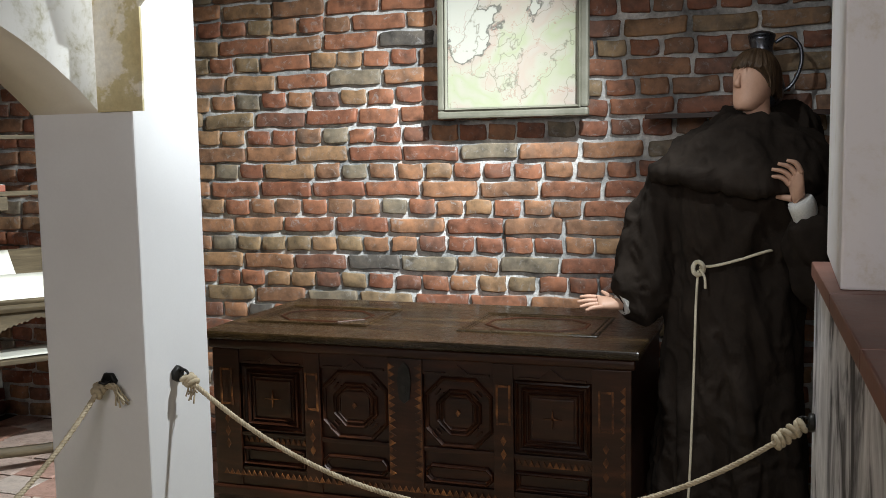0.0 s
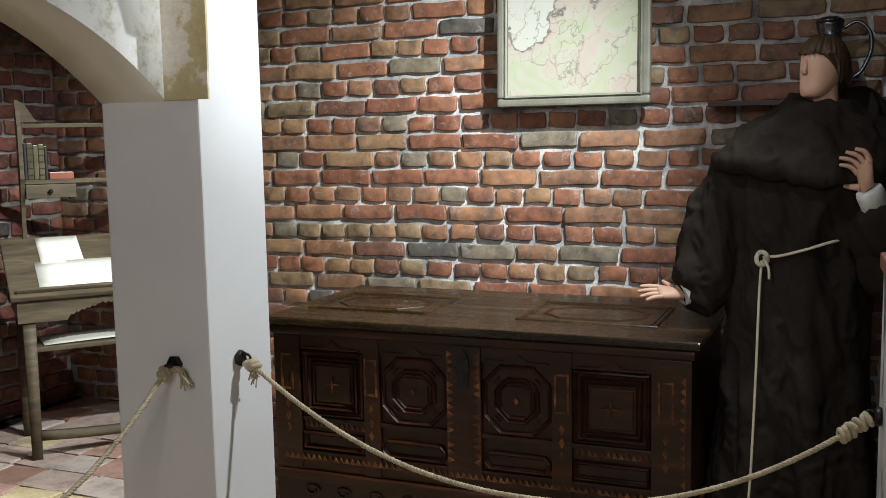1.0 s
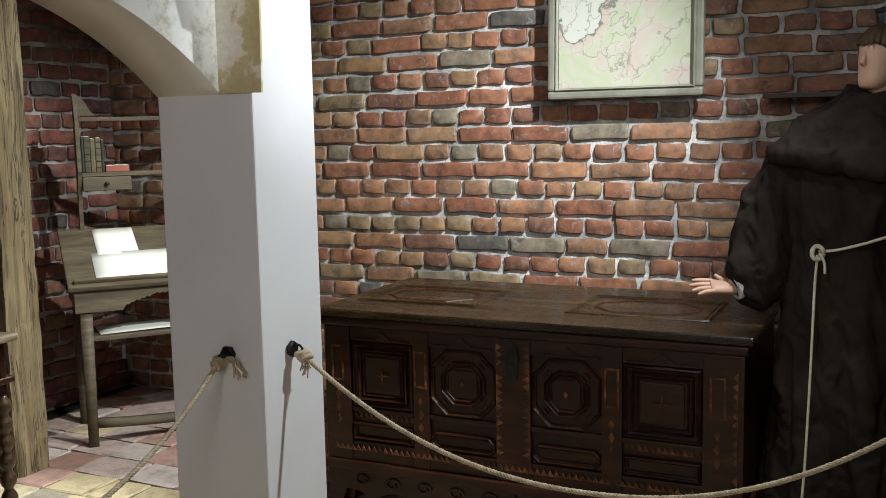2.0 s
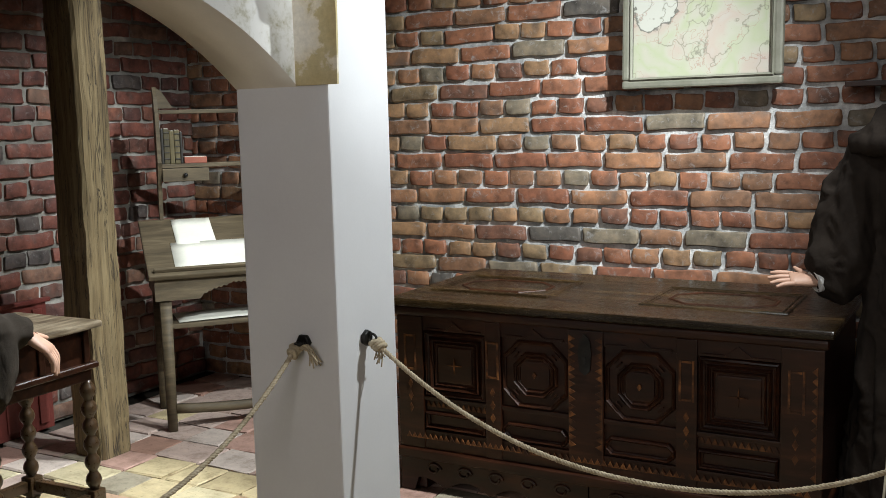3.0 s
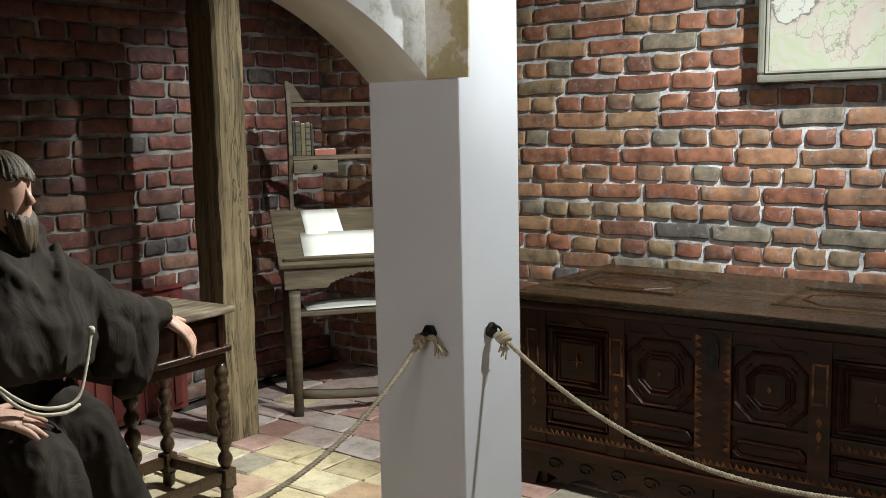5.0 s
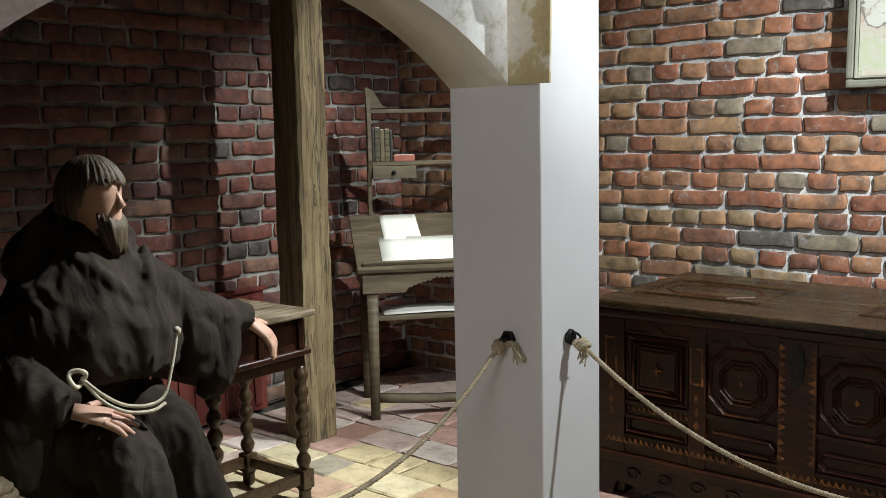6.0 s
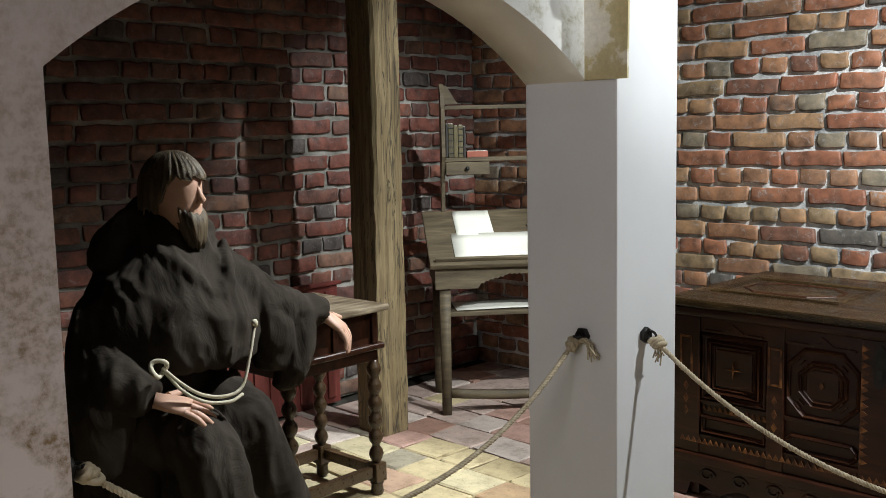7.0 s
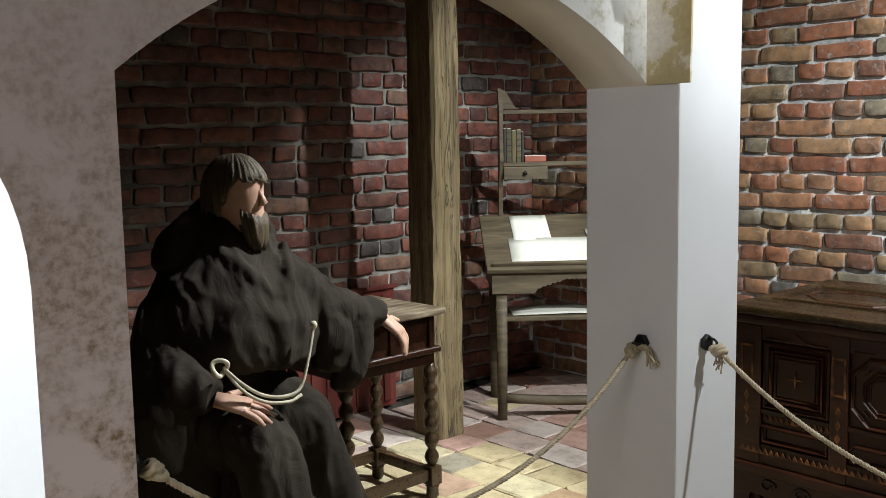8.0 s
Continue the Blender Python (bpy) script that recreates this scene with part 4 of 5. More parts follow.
def knot(parent, c, r, seed, n=5, along=Vector((1, 0, 0)), stretch=1.0):
    """Loops of rope wound round each other, each a piece of its own."""
    rng = random.Random(seed)
    for k in range(n):
        ax = (along + Vector((rng.uniform(-1, 1), rng.uniform(-1, 1), rng.uniform(-1, 1))) * 0.8).normalized()
        s = ax.orthogonal().normalized()
        u = ax.cross(s)
        o = Vector(c) + along * (k / (n - 1) - 0.5) * r * 2 * stretch
        loop = [o + (s * math.cos(a) + u * math.sin(a) * 0.8) * r * rng.uniform(0.92, 1.08) for a in [2 * math.pi * q / 18 for q in range(18)]]
        part("knot_loop", tube(bmesh.new(), smooth_path(loop + loop[:1], 3), 0.0068, 8), ROPE, parent, "", True)


def sag_path(a, b, low_u, low_z):
    """A hanging line from a to b that is lowest at the share low_u of the way, at height low_z."""
    a, b, out = Vector(a), Vector(b), []
    for k in range(121):
        u = k / 120
        p = a.lerp(b, u)
        if u < low_u:
            w = (1 - u / low_u)
            p.z = low_z + (a.z - low_z) * (0.55 * w * w + 0.45 * w ** 2.6)
        else:
            w = (u - low_u) / (1 - low_u)
            p.z = low_z + (b.z - low_z) * (0.75 * w * w + 0.25 * w ** 2.6)
        out.append(p)
    return out


def barrier_rope(a, b, low_u, low_z, label, seed, tails):
    path = resample(sag_path(a, b, low_u, low_z), 0.006)
    t = thing("barrier_rope", pose(0, 0, 0), label, "rope", "barrier ropes")
    for strand in twisted(path, 0.0068, 0.027):
        part("strand", tube(bmesh.new(), strand, 0.0038, 6), ROPE, t, "", True)
    for end, nxt in ((a, path[6]), (b, path[-7])):
        long = 2.6 if end is b and seed == 3 else 0.8
        way = (Vector(nxt) - Vector(end)).normalized()
        knot(t, Vector(end) + way * 0.014 * long, 0.013, seed, 7 if long > 2 else 4, way, long)
    for p in tails:
        bm = bmesh.new()
        rng = random.Random(seed)
        for k in range(9):
            e = [Vector(q) + Vector((rng.uniform(-1, 1), rng.uniform(-1, 1), rng.uniform(-1, 1))) * 0.006 * (i + 0.4) for i, q in enumerate(p)]
            tube(bm, smooth_path(e, 6), 0.0022, 5)
        tagged(part("frayed_end", bm, ROPE, t), "", "", "", "stuff")


hook(pose(-1.4495, 2.095, 0.79, 0, 90, 0))
hook(pose(-1.552, 1.9745, 0.795, 90, 0, 0))
hook(pose(0.0745, 2.30, 0.72, 0, -90, 0))
hook(pose(-1.575, 0.5995, 0.80, -90, 0, 0))
barrier_rope((-1.42, 2.098, 0.782), (0.05, 2.298, 0.715), 0.545, 0.472, "pale hemp barrier rope hanging in front of the chest", 3,
             [[(-1.415, 2.10, 0.775), (-1.412, 2.102, 0.755), (-1.410, 2.10, 0.725)]])
barrier_rope((-1.562, 1.948, 0.785), (-1.565, 0.628, 0.79), 0.53, 0.535, "pale hemp barrier rope hanging across the archway", 8,
             [[(-1.55, 1.945, 0.785), (-1.52, 1.945, 0.785), (-1.505, 1.95, 0.75)]])


# ---- shelf with jug, red plinth ----
def jug_shelf():
    t = thing("wall_shelf", pose(0, 0, 0), "narrow black shelf board on the brick wall", "shelf")
    part("board", boxed(-0.50, 0.30, 3.80, 3.985, 1.441, 1.455, 0.003), DARK_WOOD, t)
    part("edge_strip", boxed(-0.50, 0.30, 3.792, 3.7995, 1.438, 1.457, 0.002), DARK_WOOD, t)
    j = thing("jug", pose(-0.085, 3.88, 1.455, 0, 0, 0) @ Matrix.Diagonal((0.92, 0.92, 0.84, 1)), "dark pewter jug with a large handle on the shelf", "jug")
    out = [(0.055, 0), (0.062, 0.008), (0.085, 0.06), (0.092, 0.11), (0.075, 0.18), (0.048, 0.24), (0.042, 0.28), (0.05, 0.315), (0.054, 0.33)]
    part("body", lathe(bmesh.new(), out + [(0.049, 0.328), (0.038, 0.28), (0.03, 0.2)], 28), PEWTER, j, "", True)
    part("handle", tube(bmesh.new(), smooth_path([(0.05, 0, 0.30), (0.10, 0, 0.325), (0.145, 0, 0.28), (0.15, 0, 0.2), (0.12, 0, 0.12), (0.085, 0, 0.09)], 8), 0.008, 10), PEWTER, j, "", True)
    part("lid", lathe(bmesh.new(), [(0.054, 0.331), (0.05, 0.34), (0.03, 0.350), (0.008, 0.354), (0.003, 0.356)], 24), PEWTER, j, "", True)


jug_shelf()


def red_plinth():
    """A shallow ribbed red board standing against the left wall."""
    t = thing("low_plinth", pose(-3.80, 0, 0), "dark red painted ribbed plinth against the brick wall", "plinth")
    part("board", boxed(0.022, 0.034, 1.75, 2.945, 0, 0.585, 0.003), RED_TILE, t)
    part("cap", boxed(0.022, 0.048, 1.74, 2.962, 0.5855, 0.605, 0.004), RED_TILE, t)
    for k in range(14):
        a = 1.76 + 0.085 * k
        part("rib", boxed(0.0345, 0.044, a, a + 0.050, 0.03, 0.56, 0.004), RED_TILE, t)


red_plinth()


# ---- robed mannequins: each one plain mesh ----
def ring(c, rx, ry, turn=0.0, n=40, folds=0.0, waves=9, phase=0.0):
    out = []
    for k in range(n):
        a = 2 * math.pi * k / n
        f = 1 + folds * (math.sin(waves * a + phase) * 0.6 + math.sin((waves * 1.7) * a + phase * 2.3) * 0.4)
        x, y = rx * f * math.cos(a), ry * f * math.sin(a)
        out.append(Vector(c) + Vector((x * math.cos(turn) - y * math.sin(turn), x * math.sin(turn) + y * math.cos(turn), 0)))
    return out


def steps(keys, n):
    """Glide through rows of numbers."""
    return [list(v) for v in zip(*[[p[0] for p in smooth_path([(q, 0, 0) for q in col], n)] for col in zip(*keys)])]


def draped(bm, keys, n=14, mat=0, caps=True, phase=0.0, segs=84):
    """Loft through rows x, y, z, rx, ry, turn, folds, waves."""
    rows = steps(keys, n)
    return loft(bm, [ring(r[:3], max(r[3], 0.004), max(r[4], 0.004), r[5], segs, r[6], 9, phase + r[2] * 1.5) for r in rows], mat, caps)


def limb(bm, pts, radii, mat=0, segs=20):
    p = smooth_path(pts, 8)
    r = [q[0] for q in smooth_path([(v, 0, 0) for v in radii], 8)]
    return tube(bm, p, r, segs, True, mat)


def simple_hand(bm, wrist, palm_dir, finger_dir, side, mat, scale=1.0, spread=0.18):
    """Palm and five rounded fingers."""
    w, d, f, s = Vector(wrist), Vector(palm_dir).normalized(), Vector(finger_dir).normalized(), Vector(side).normalized()
    palm = w + d * 0.085 * scale
    nrm = d.cross(s).normalized()
    loft(bm, [[w + d * t * 0.09 * scale + (s * math.cos(a) * wd + nrm * math.sin(a) * th) * scale for a in [2 * math.pi * k / 12 for k in range(12)]] for t, wd, th in ((0, 0.026, 0.018), (0.4, 0.034, 0.016), (0.8, 0.039, 0.014), (1.0, 0.036, 0.011))], mat)
    for k, (off, ln) in enumerate(((-0.030, 0.062), (-0.010, 0.074), (0.010, 0.070), (0.029, 0.055))):
        a = palm + s * off * scale
        e = a + (f + s * (k - 1.5) * spread).normalized() * ln * scale
        limb(bm, [a - d * 0.01, a.lerp(e, 0.5) + (d - f) * 0.008, e], [0.0095 * scale, 0.0088 * scale, 0.0055 * scale], mat, 8)
    a = w + d * 0.03 * scale - s * 0.03 * scale
    e = a + (d * 0.6 - s * 0.8).normalized() * 0.055 * scale
    limb(bm, [a, a.lerp(e, 0.5), e], [0.012 * scale, 0.010 * scale, 0.006 * scale], mat, 8)


def plain_head(bm, c, facing, size, skin, hair, beard=False, seed=1, tilt=0.0):
    """A plain egg-shaped head with a fibre wig; facing is an angle in the plan."""
    rng = random.Random(seed)
    rot = Matrix.Translation(c) @ Matrix.Rotation(facing, 4, "Z") @ Matrix.Rotation(-tilt, 4, "Y")
    prof = ((-0.118, 0.03, 0.026, 0.045), (-0.108, 0.05, 0.042, 0.038), (-0.085, 0.068, 0.056, 0.022), (-0.05, 0.082, 0.067, 0.008), (0.0, 0.094, 0.074, 0.0), (0.045, 0.098, 0.077, -0.004), (0.085, 0.085, 0.068, -0.008), (0.112, 0.05, 0.042, -0.01), (0.12, 0.01, 0.01, -0.01))
    loft(bm, [[rot @ (Vector((off + rx * math.cos(a), ry * math.sin(a), z)) * size) for a in [2 * math.pi * k / 24 for k in range(24)]] for z, rx, ry, off in prof], skin)
    loft(bm, [[rot @ (Vector((x + r * 0.8 * math.cos(a), r * math.sin(a), z)) * size) for a in [2 * math.pi * k / 8 for k in range(8)]] for x, z, r in ((0.088, 0.03, 0.006), (0.098, 0.0, 0.010), (0.104, -0.02, 0.015), (0.092, -0.032, 0.012))], skin)
    limb(bm, [rot @ (Vector((-0.02, 0, -0.06)) * size), rot @ (Vector((-0.035, 0, -0.13)) * size), rot @ (Vector((-0.05, 0, -0.2)) * size)], [0.055 * size, 0.055 * size, 0.065 * size], skin)
    # wig: one ridged cap with an uneven hem, short over the brow
    m = 90
    jag = [rng.uniform(0.0, 1.0) for _ in range(m)]
    rings = []
    for q in range(13):
        u, row = q / 12, []
        for k in range(m):
            a = -math.pi + 2 * math.pi * k / m
            open_ = max(0.0, min(1.0, (1.55 - abs(a)) / 0.35))
            end = (1.80 + 0.22 * jag[k]) * (1 - open_) + (1.12 + 0.26 * jag[k]) * open_
            ph = 0.06 + (end - 0.06) * u
            r = 1.07 + 0.05 * math.sin(ph) + 0.055 * math.sin(k * 2.1 + 2.2 * jag[k] + 1.5 * u) * u + 0.04 * u * jag[k]
            z = 0.010 + 0.122 * math.cos(ph) * r if ph < 1.57 else 0.010 - 0.17 * (ph - 1.57)
            row.append(rot @ (Vector((0.102 * math.sin(min(ph, 1.6)) * math.cos(a) * r - 0.006, 0.083 * math.sin(min(ph, 1.6)) * math.sin(a) * r, z)) * size))
        rings.append(row)
    loft(bm, rings, hair)
    if beard:
        m, rings = 40, []
        jag = [rng.uniform(0.0, 1.0) for _ in range(m)]
        for q in range(9):
            u, row = q / 8, []
            for k in range(m):
                a = 2 * math.pi * k / m
                w = (0.056 * (1 - u) ** 0.5 * (0.7 + 0.3 * min(1, u * 5)) + 0.006) * (1 + 0.14 * math.sin(k * 2.3 + 3 * jag[k]) + 0.12 * jag[k] * u)
                row.append(rot @ (Vector((0.050 + 0.026 * u + 0.80 * w * math.cos(a), 1.05 * w * math.sin(a), -0.062 - 0.105 * u - 0.03 * jag[k] * u + 0.035 * (1 - u) * (1 - math.cos(a)))) * size))
            rings.append(row)
        loft(bm, rings, hair)


def fused(bm, voxel, rounds):
    """The overlapping cloth forms melted into one skin and smoothed."""
    me = bpy.data.meshes.new("cloth")
    bm.to_mesh(me)
    bm.free()
    ob = new("cloth", me)
    mod = ob.modifiers.new("skin", "REMESH")
    mod.mode, mod.voxel_size, mod.adaptivity = "VOXEL", voxel, 0.0
    skin = bpy.data.meshes.new_from_object(ob.evaluated_get(bpy.context.evaluated_depsgraph_get()))
    bpy.data.objects.remove(ob)
    out = bmesh.new()
    out.from_mesh(skin)
    bpy.data.meshes.remove(skin)
    bpy.data.meshes.remove(me)
    for _ in range(rounds):
        bmesh.ops.smooth_vert(out, verts=out.verts, factor=0.5, use_axis_x=True, use_axis_y=True, use_axis_z=True)
    for f in out.faces:
        f.material_index, f.smooth = 0, True
    return out


def wrinkle(bm, amount, seed, drop=2.4):
    """Push cloth in and out along soft, long creases that run down the garment."""
    bm.normal_update()
    shifts = []
    for v in bm.verts:
        p = v.co
        q = Vector((p.x * 11 + seed + p.z * 2, p.y * 11 - p.z * 2, p.z * drop + 0.9 * noise.noise(p * 4)))
        a = 1 - 2.6 * abs(noise.noise(q))
        r = Vector((p.x * 26 + p.z * 9, p.y * 26 + seed, p.z * 7 + 1.3 * noise.noise(p * 9)))
        b = 1 - 2.6 * abs(noise.noise(r))
        shifts.append(v.normal * (a * amount * 0.75 + b * amount * 0.32))
    for v, d in zip(bm.verts, shifts):
        v.co += d


def standing_mannequin():
    bm = bmesh.new()
    Y = 3.27
    draped(bm, [(-0.155, Y, 0.0, 0.275, 0.24, 0, 0.10, 9), (-0.155, Y, 0.15, 0.245, 0.215, 0, 0.10, 9), (-0.155, Y, 0.5, 0.215, 0.18, 0, 0.085, 9), (-0.15, Y, 0.85, 0.198, 0.155, 0, 0.05, 9),
                (-0.145, Y, 0.965, 0.185, 0.142, 0, 0.035, 9), (-0.14, Y, 1.03, 0.210, 0.160, 0, 0.05, 9), (-0.128, Y, 1.19, 0.238, 0.172, 0.05, 0.03, 9), (-0.12, Y, 1.33, 0.17, 0.11, 0, 0, 9), (-0.10, Y, 1.42, 0.07, 0.07, 0, 0, 9)], 16, 0)
    # shoulder cape with a wavy hem, and rolled hood
    gown = set(bm.verts)
    draped(bm, [(-0.122, Y - 0.015, 1.205, 0.262, 0.212, 0.12, 0.03, 9), (-0.122, Y - 0.015, 1.225, 0.276, 0.218, 0.12, 0.03, 9), (-0.118, Y - 0.005, 1.27, 0.274, 0.208, 0.1, 0.02, 9), (-0.112, Y, 1.34, 0.22, 0.165, 0.05, 0.01, 9), (-0.105, Y + 0.01, 1.385, 0.145, 0.12, 0, 0, 9), (-0.095, Y + 0.015, 1.42, 0.085, 0.085, 0, 0, 9)], 12, 0, True, 1.0)
    for v in bm.verts:
        if v not in gown and v.co.z < 1.24 and v.co.y < Y:
            v.co.z += 0.010 * math.sin(15 * v.co.x) - 0.10 * (v.co.x + 0.12)
    hood = [(-0.09 + 0.098 * math.cos(a), Y + 0.03 + 0.105 * math.sin(a), 1.385 + 0.022 * math.sin(a) + 0.012 * math.sin(3 * a)) for a in [2 * math.pi * k / 14 for k in range(15)]]
    limb(bm, hood, [0.034 + 0.014 * max(0, math.sin(2 * math.pi * k / 14)) for k in range(15)], 0, 14)
    limb(bm, [(-0.02, Y + 0.09, 1.40), (0.03, Y + 0.13, 1.37), (0.06, Y + 0.15, 1.28)], [0.07, 0.075, 0.05], 0)
    # sleeves
    limb(bm, [(-0.31, Y, 1.25), (-0.385, Y - 0.01, 1.10), (-0.415, Y - 0.02, 0.95), (-0.45, Y - 0.06, 0.865), (-0.475, Y - 0.09, 0.835)], [0.085, 0.088, 0.092, 0.082, 0.062], 0, 34)
    limb(bm, [(-0.40, Y - 0.03, 0.95), (-0.42, Y - 0.05, 0.84), (-0.415, Y - 0.06, 0.775)], [0.08, 0.075, 0.03], 0, 22)
    limb(bm, [(0.075, Y, 1.25), (0.125, Y - 0.04, 1.12), (0.135, Y - 0.10, 1.0), (0.10, Y - 0.16, 1.04), (0.062, Y - 0.2, 1.12)], [0.085, 0.09, 0.095, 0.085, 0.055], 0, 26)
    limb(bm, [(0.115, Y - 0.14, 1.03), (0.13, Y - 0.15, 0.92), (0.14, Y - 0.14, 0.86)], [0.08, 0.085, 0.035], 0, 22)
    bm = fused(bm, 0.009, 2)
    wrinkle(bm, 0.022, 3.0, 1.3)
    # cuffs and plain painted hands
    limb(bm, [(-0.475, Y - 0.09, 0.838), (-0.492, Y - 0.105, 0.83)], [0.040, 0.036], 1, 14)
    limb(bm, [(0.066, Y - 0.19, 1.115), (0.052, Y - 0.21, 1.16), (0.045, Y - 0.215, 1.175)], [0.036, 0.040, 0.036], 1, 14)
    simple_hand(bm, (-0.488, Y - 0.105, 0.832), (-1, -0.35, 0.12), (-1, -0.35, -0.12), (0.25, -0.7, -0.35), 2, 0.9)
    simple_hand(bm, (0.045, Y - 0.215, 1.172), (-0.18, -0.15, 1), (-0.85, -0.2, 0.42), (0.5, -0.4, 0.6), 2, 0.9, 0.12)
    plain_head(bm, Vector((-0.092, Y - 0.03, 1.528)), radians(232), 0.76, 2, 3, False, 7, 0.12)
    ob = finish(new("mannequin", bpy.data.meshes.new("mannequin")), bm, [ROBE, LINEN, WAX, WIG])
    tagged(ob, "standing mannequin in a dark brown hooded wool habit", "mannequin")


def seated_mannequin():
    bm = bmesh.new()
    # trunk on a hidden seat, cape sloping from the neck
    draped(bm, [(-2.76, 1.38, 0.0, 0.24, 0.27, 0, 0.04, 9), (-2.76, 1.38, 0.3, 0.23, 0.26, 0, 0.04, 9), (-2.76, 1.38, 0.55, 0.21, 0.25, 0, 0.04, 9), (-2.745, 1.39, 0.75, 0.165, 0.215, 0, 0.03, 9),
                (-2.735, 1.40, 0.88, 0.14, 0.19, 0.1, 0.02, 9), (-2.72, 1.42, 0.98, 0.105, 0.14, 0.1, 0, 9), (-2.70, 1.44, 1.06, 0.065, 0.075, 0.1, 0, 9)], 16, 0)
    draped(bm, [(-2.655, 1.40, 0.665, 0.185, 0.255, -0.25, 0.05, 9), (-2.66, 1.405, 0.76, 0.195, 0.262, -0.25, 0.04, 9), (-2.675, 1.415, 0.86, 0.18, 0.238, -0.22, 0.02, 9), (-2.69, 1.43, 0.96, 0.135, 0.178, -0.18, 0, 9), (-2.695, 1.44, 1.04, 0.092, 0.112, -0.1, 0, 9), (-2.69, 1.45, 1.09, 0.065, 0.07, 0, 0, 9)], 12, 0, True, 2.0)
    # hood thrown back, its edge folding to a point on the chest
    hood = [(-2.69 + 0.088 * math.cos(a), 1.45 + 0.105 * math.sin(a), 1.06 - 0.075 * math.cos(a) + 0.008 * math.sin(3 * a)) for a in [2 * math.pi * k / 14 for k in range(15)]]
    limb(bm, hood, [0.026 - 0.004 * math.cos(2 * math.pi * k / 14) for k in range(15)], 0, 14)
    limb(bm, [(-2.70, 1.43, 1.06), (-2.73, 1.35, 1.045), (-2.745, 1.29, 1.015), (-2.74, 1.25, 0.95)], [0.055, 0.055, 0.052, 0.05], 0)
    limb(bm, [(-2.70, 1.40, 1.08), (-2.73, 1.33, 1.085), (-2.75, 1.285, 1.06)], [0.03, 0.026, 0.016], 0)
    limb(bm, [(-2.60, 1.36, 1.0), (-2.535, 1.43, 0.915), (-2.51, 1.49, 0.865), (-2.545, 1.55, 0.93), (-2.62, 1.59, 1.01)], [0.014, 0.019, 0.020, 0.018, 0.014], 0, 12)
    # arm along the table, with a wide hanging sleeve
    limb(bm, [(-2.68, 1.54, 0.95), (-2.635, 1.63, 0.86), (-2.615, 1.73, 0.785), (-2.60, 1.83, 0.755), (-2.585, 1.925, 0.735)], [0.075, 0.080, 0.074, 0.064, 0.048], 0, 30)
    limb(bm, [(-2.60, 1.84, 0.745), (-2.57, 1.82, 0.66), (-2.555, 1.77, 0.585), (-2.56, 1.72, 0.53)], [0.058, 0.058, 0.050, 0.02], 0, 26)
    limb(bm, [(-2.61, 1.70, 0.78), (-2.58, 1.72, 0.69), (-2.565, 1.70, 0.60)], [0.070, 0.070, 0.045], 0, 26)
    # arm on the knee
    limb(bm, [(-2.72, 1.30, 0.90), (-2.70, 1.22, 0.80), (-2.63, 1.18, 0.69), (-2.54, 1.20, 0.645), (-2.475, 1.24, 0.615)], [0.075, 0.085, 0.088, 0.070, 0.048], 0, 26)
    limb(bm, [(-2.61, 1.17, 0.68), (-2.60, 1.16, 0.55), (-2.60, 1.15, 0.40)], [0.080, 0.080, 0.05], 0, 22)
    # lap and skirt
    limb(bm, [(-2.75, 1.32, 0.47), (-2.58, 1.34, 0.485), (-2.43, 1.36, 0.455), (-2.385, 1.38, 0.34), (-2.40, 1.40, 0.15), (-2.40, 1.41, 0.0)], [0.14, 0.115, 0.092, 0.092, 0.11, 0.13], 0, 40)
    limb(bm, [(-2.76, 1.48, 0.48), (-2.60, 1.51, 0.505), (-2.46, 1.53, 0.48), (-2.415, 1.56, 0.34), (-2.40, 1.60, 0.15), (-2.39, 1.64, 0.0)], [0.14, 0.112, 0.088, 0.088, 0.105, 0.125], 0, 40)
    draped(bm, [(-2.44, 1.46, 0.0, 0.17, 0.26, 0.1, 0.09, 9), (-2.45, 1.455, 0.2, 0.14, 0.215, 0.1, 0.09, 9), (-2.48, 1.45, 0.36, 0.11, 0.175, 0.1, 0.06, 9), (-2.53, 1.46, 0.46, 0.09, 0.15, 0.1, 0.03, 9)], 14, 0, True, 0.7)
    bm = fused(bm, 0.009, 3)
    wrinkle(bm, 0.013, 11.0)
    simple_hand(bm, (-2.468, 1.246, 0.61), (0.55, 0.80, -0.28), (0.42, 0.72, -0.58), (0.60, -0.50, -0.2), 2, 1.12)
    simple_hand(bm, (-2.575, 1.915, 0.742), (0.40, 0.50, -0.52), (0.14, 0.10, -1), (0.62, -0.66, -0.1), 2, 1.10, 0.10)
    plain_head(bm, Vector((-2.655, 1.45, 1.158)), radians(24), 0.92, 2, 3, True, 12, 0.02)
    ob = finish(new("mannequin", bpy.data.meshes.new("mannequin")), bm, [ROBE_GREY, LINEN, WAX, WIG_GREY])
    tagged(ob, "seated bearded mannequin in a grey-brown wool habit", "mannequin")


standing_mannequin()
seated_mannequin()


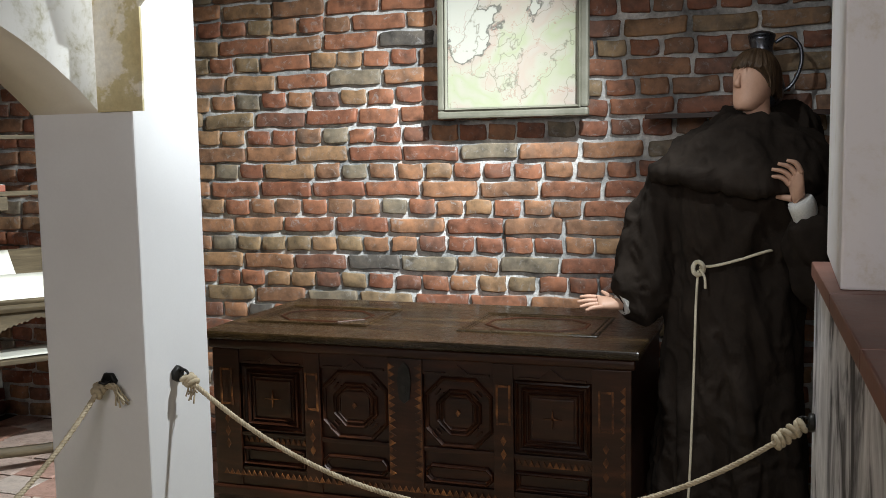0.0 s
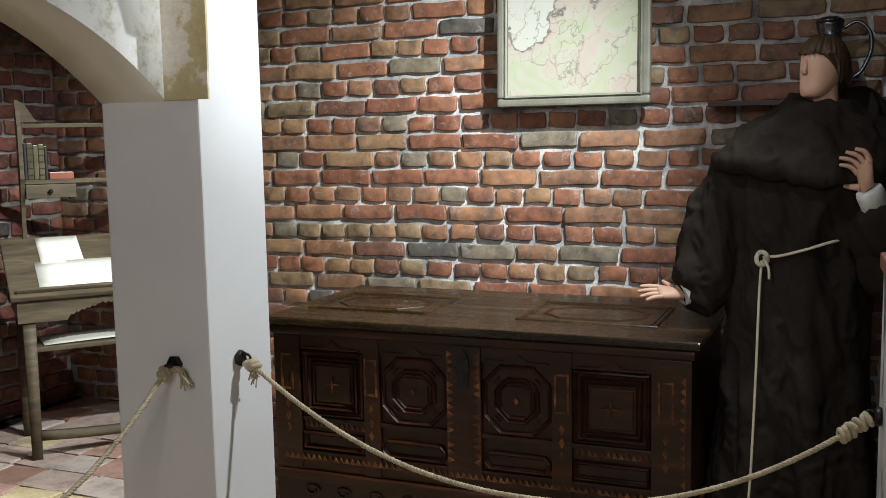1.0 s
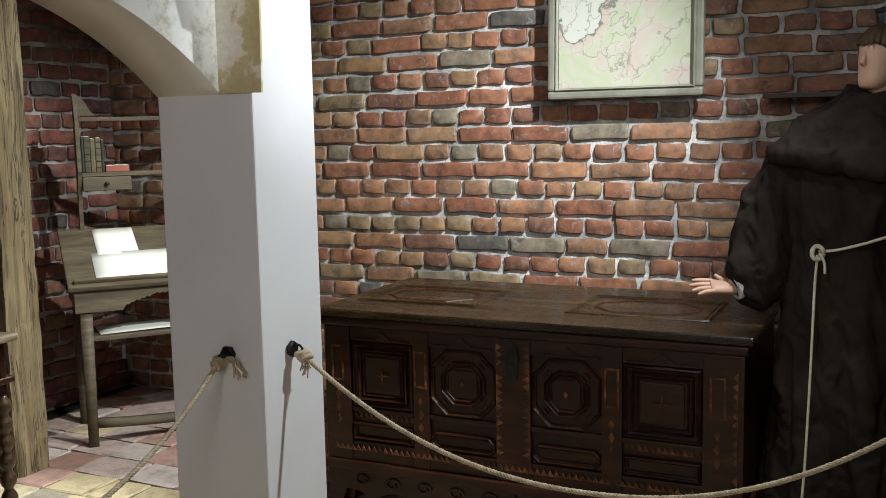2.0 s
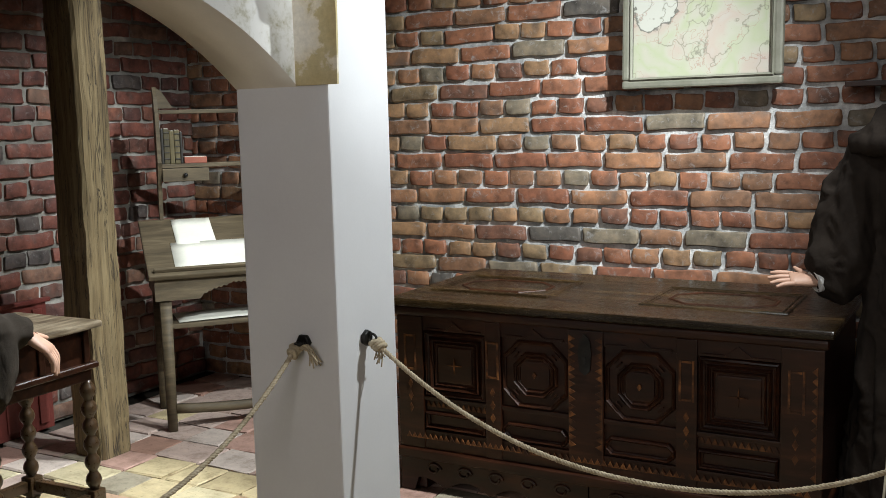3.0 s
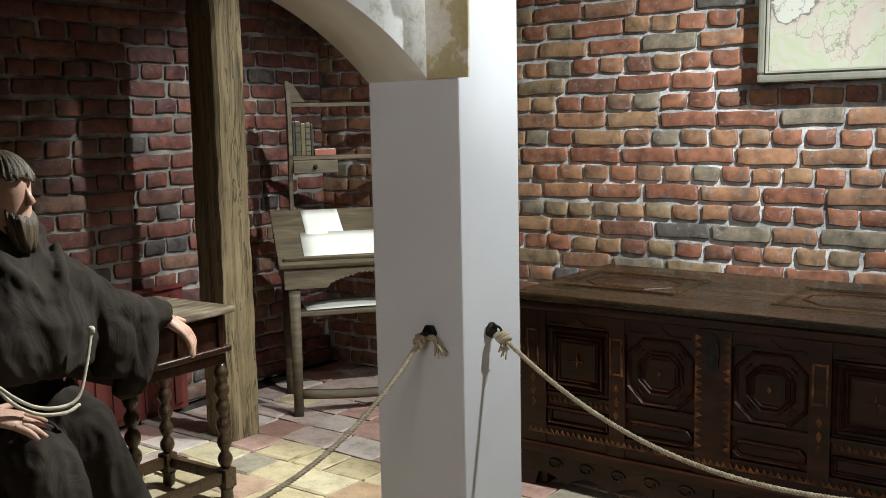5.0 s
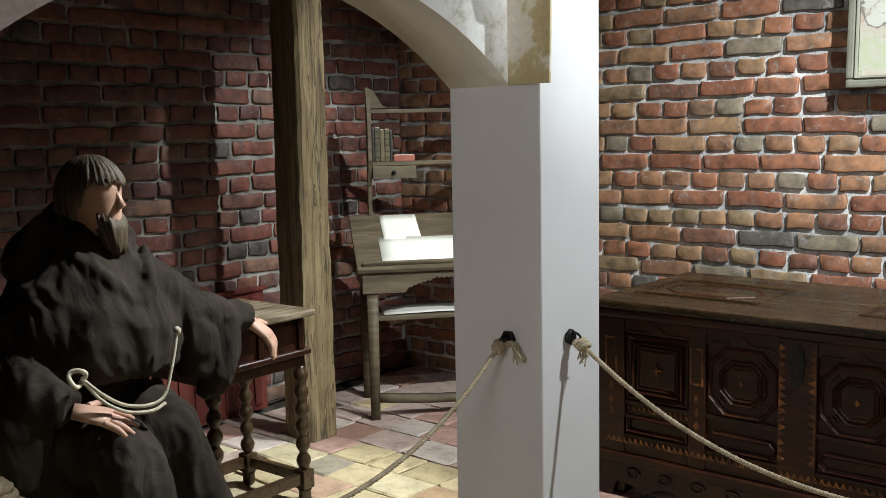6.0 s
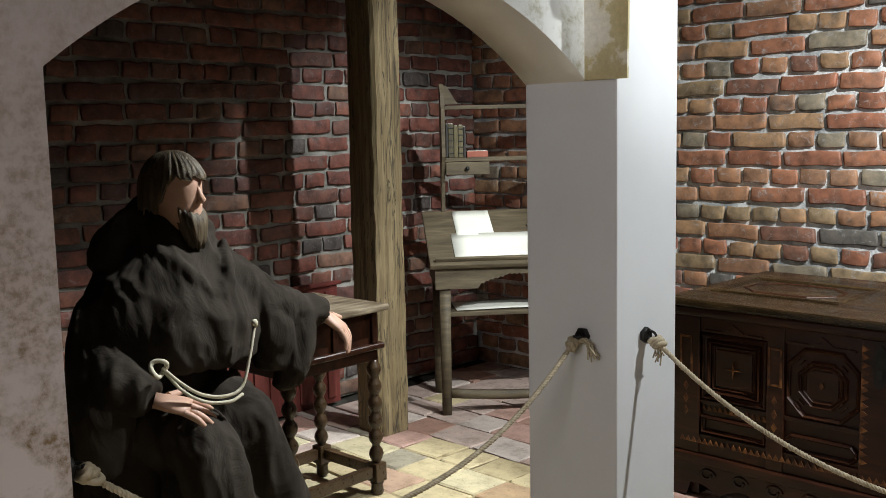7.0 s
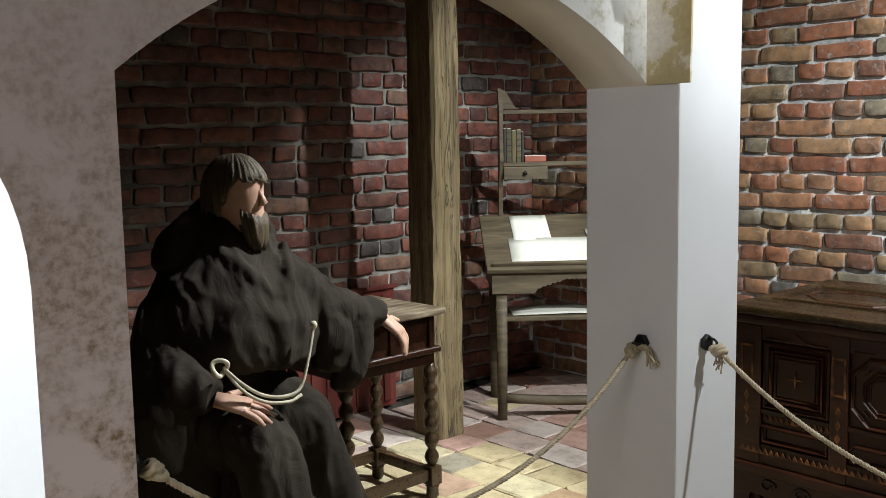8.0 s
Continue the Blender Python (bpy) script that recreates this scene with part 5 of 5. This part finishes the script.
def rope_belts():
    t = thing("rope_belt", pose(0, 0, 0), "thin pale cord tied round the dark habit", "belt")
    Y = 3.27
    part("cord", tube(bmesh.new(), smooth_path([(-0.242, Y - 0.160, 0.965), (-0.19, Y - 0.165, 0.972), (-0.12, Y - 0.165, 0.992), (-0.06, Y - 0.155, 1.012), (-0.02, Y - 0.125, 1.02)], 8), 0.0045, 8), CORD, t, "", True)
    part("hanging_end", tube(bmesh.new(), smooth_path([(-0.245, Y - 0.165, 0.955), (-0.25, Y - 0.172, 0.85), (-0.255, Y - 0.182, 0.6), (-0.262, Y - 0.20, 0.33), (-0.268, Y - 0.215, 0.2)], 10), 0.0042, 8), CORD, t, "", True)
    part("short_end", tube(bmesh.new(), smooth_path([(-0.24, Y - 0.166, 0.96), (-0.225, Y - 0.172, 0.935), (-0.222, Y - 0.172, 0.90)], 8), 0.0042, 8), CORD, t, "", True)
    loop = [(-0.244 + 0.016 * math.cos(a), Y - 0.166 - 0.008 * math.sin(2 * a), 0.962 + 0.020 * math.sin(a)) for a in [2 * math.pi * k / 12 for k in range(13)]]
    part("knot", tube(bmesh.new(), smooth_path(loop, 3), 0.007, 8), CORD, t, "", True)
    t = thing("rope_belt", pose(0, 0, 0), "thick white cord looped across the seated lap", "belt")
    part("cord", tube(bmesh.new(), smooth_path([(-2.43, 1.255, 0.705), (-2.41, 1.30, 0.655), (-2.395, 1.355, 0.615), (-2.385, 1.42, 0.600), (-2.385, 1.475, 0.615), (-2.40, 1.515, 0.69), (-2.42, 1.55, 0.775)], 10), 0.0052, 8), CORD, t, "", True)
    part("cord", tube(bmesh.new(), smooth_path([(-2.43, 1.26, 0.695), (-2.405, 1.30, 0.635), (-2.39, 1.36, 0.595), (-2.38, 1.43, 0.583), (-2.39, 1.48, 0.592)], 10), 0.0052, 8), CORD, t, "", True)
    loop = [(-2.43 + 0.01 * math.sin(2 * a), 1.245 + 0.022 * math.cos(a), 0.705 + 0.022 * math.sin(a)) for a in [2 * math.pi * k / 12 for k in range(13)]]
    part("knot", tube(bmesh.new(), smooth_path(loop, 3), 0.0068, 8), CORD, t, "", True)
    part("end_knot", lathe(bmesh.new(), [(0.004, -0.012), (0.010, -0.006), (0.011, 0.004), (0.006, 0.012)], 10, (-2.421, 1.552, 0.782)), CORD, t, "", True)


rope_belts()


# ---- brick walls and floor tiles ----
brick_wall("wall_north", pose(CORNER.x - 0.02, WALL_Y + 0.012, 0), 5.6, 0.0805, lambda x, z: 1.85 < x < 4.0 and 0.66 < z < 1.95, "worn red brick wall with white lime mortar", 11, (BRICK, BRICK_FAR, MORTAR))
LEFT_LEN = 4.6
LEFT_ANGLE = math.degrees(math.atan2(-LEFT_DIR.y, -LEFT_DIR.x))
start = CORNER + LEFT_DIR * LEFT_LEN
brick_wall("wall_left", Matrix.Translation((start.x, start.y, 0)) @ Matrix.Rotation(radians(LEFT_ANGLE), 4, "Z") @ pose(0, 0.012, 0), LEFT_LEN, 0.0815, lambda x, z: 1.6 < x < 4.58 and 0.66 < z < 1.75, "worn red brick wall in shaded tones with dirty grey joints", 23, (BRICK_SHADED, BRICK_SHADED_FAR, MORTAR_DIRTY))


def floor_tiles():
    """Small square clay tiles in wandering rows; those under the camera's path and in the hall are joined."""
    rng = random.Random(4)
    floor = bpy.data.objects["floor"]
    kinds = []
    for w in (0.165, 0.19, 0.205, 0.25):
        for _ in range(4):
            bm = boxed(-w / 2, w / 2, -0.0925, 0.0925, -0.03, 0, 0.005, 1)
            for v in bm.verts:
                v.co += Vector((rng.uniform(-0.005, 0.005), rng.uniform(-0.005, 0.005), rng.uniform(-0.002, 0.002)))
            kinds.append((w, {}, bm))
    for w, meshes, bm in kinds:
        for mat in (TILE, TILE_PINK):
            me = bpy.data.meshes.new("tile")
            bm.to_mesh(me)
            me.materials.append(mat)
            meshes[mat] = me
        bm.free()
    verts, faces, made = [], [], 0
    y = -0.95
    for row in range(26):
        x = -3.80 + rng.uniform(0, 0.12)
        while x < 0.3:
            w, meshes, _ = rng.choice(kinds)
            c = x + w / 2
            m = pose(c, y + 0.004 * math.sin(c * 3 + row), rng.uniform(-0.004, 0.003), rng.uniform(-0.6, 0.6), rng.uniform(-0.6, 0.6), rng.choice((0, 180)) + rng.uniform(-1.5, 1.5))
            x += w + rng.uniform(0.004, 0.010)
            if c < -1.7 and 0.4 < y and made < 300:
                back = y > 2.92 or c < -3.22 or (y > 2.75 and c < -2.98)
                b = new("tile", meshes[TILE_PINK if back and rng.random() < 0.85 else TILE])
                b.parent, b.matrix_basis = floor, m
                made += 1
            else:
                o, me = len(verts), meshes[TILE]
                verts += [m @ v.co for v in me.vertices]
                faces += [[o + i for i in p.vertices] for p in me.polygons]
        y += 0.195
    me = bpy.data.meshes.new("tiling")
    me.from_pydata(verts, [], faces)
    me.materials.append(TILE_FAR)
    rest = new("tiling", me)
    rest.parent = floor
    tagged(rest, "", "", "", "stuff")


floor_tiles()
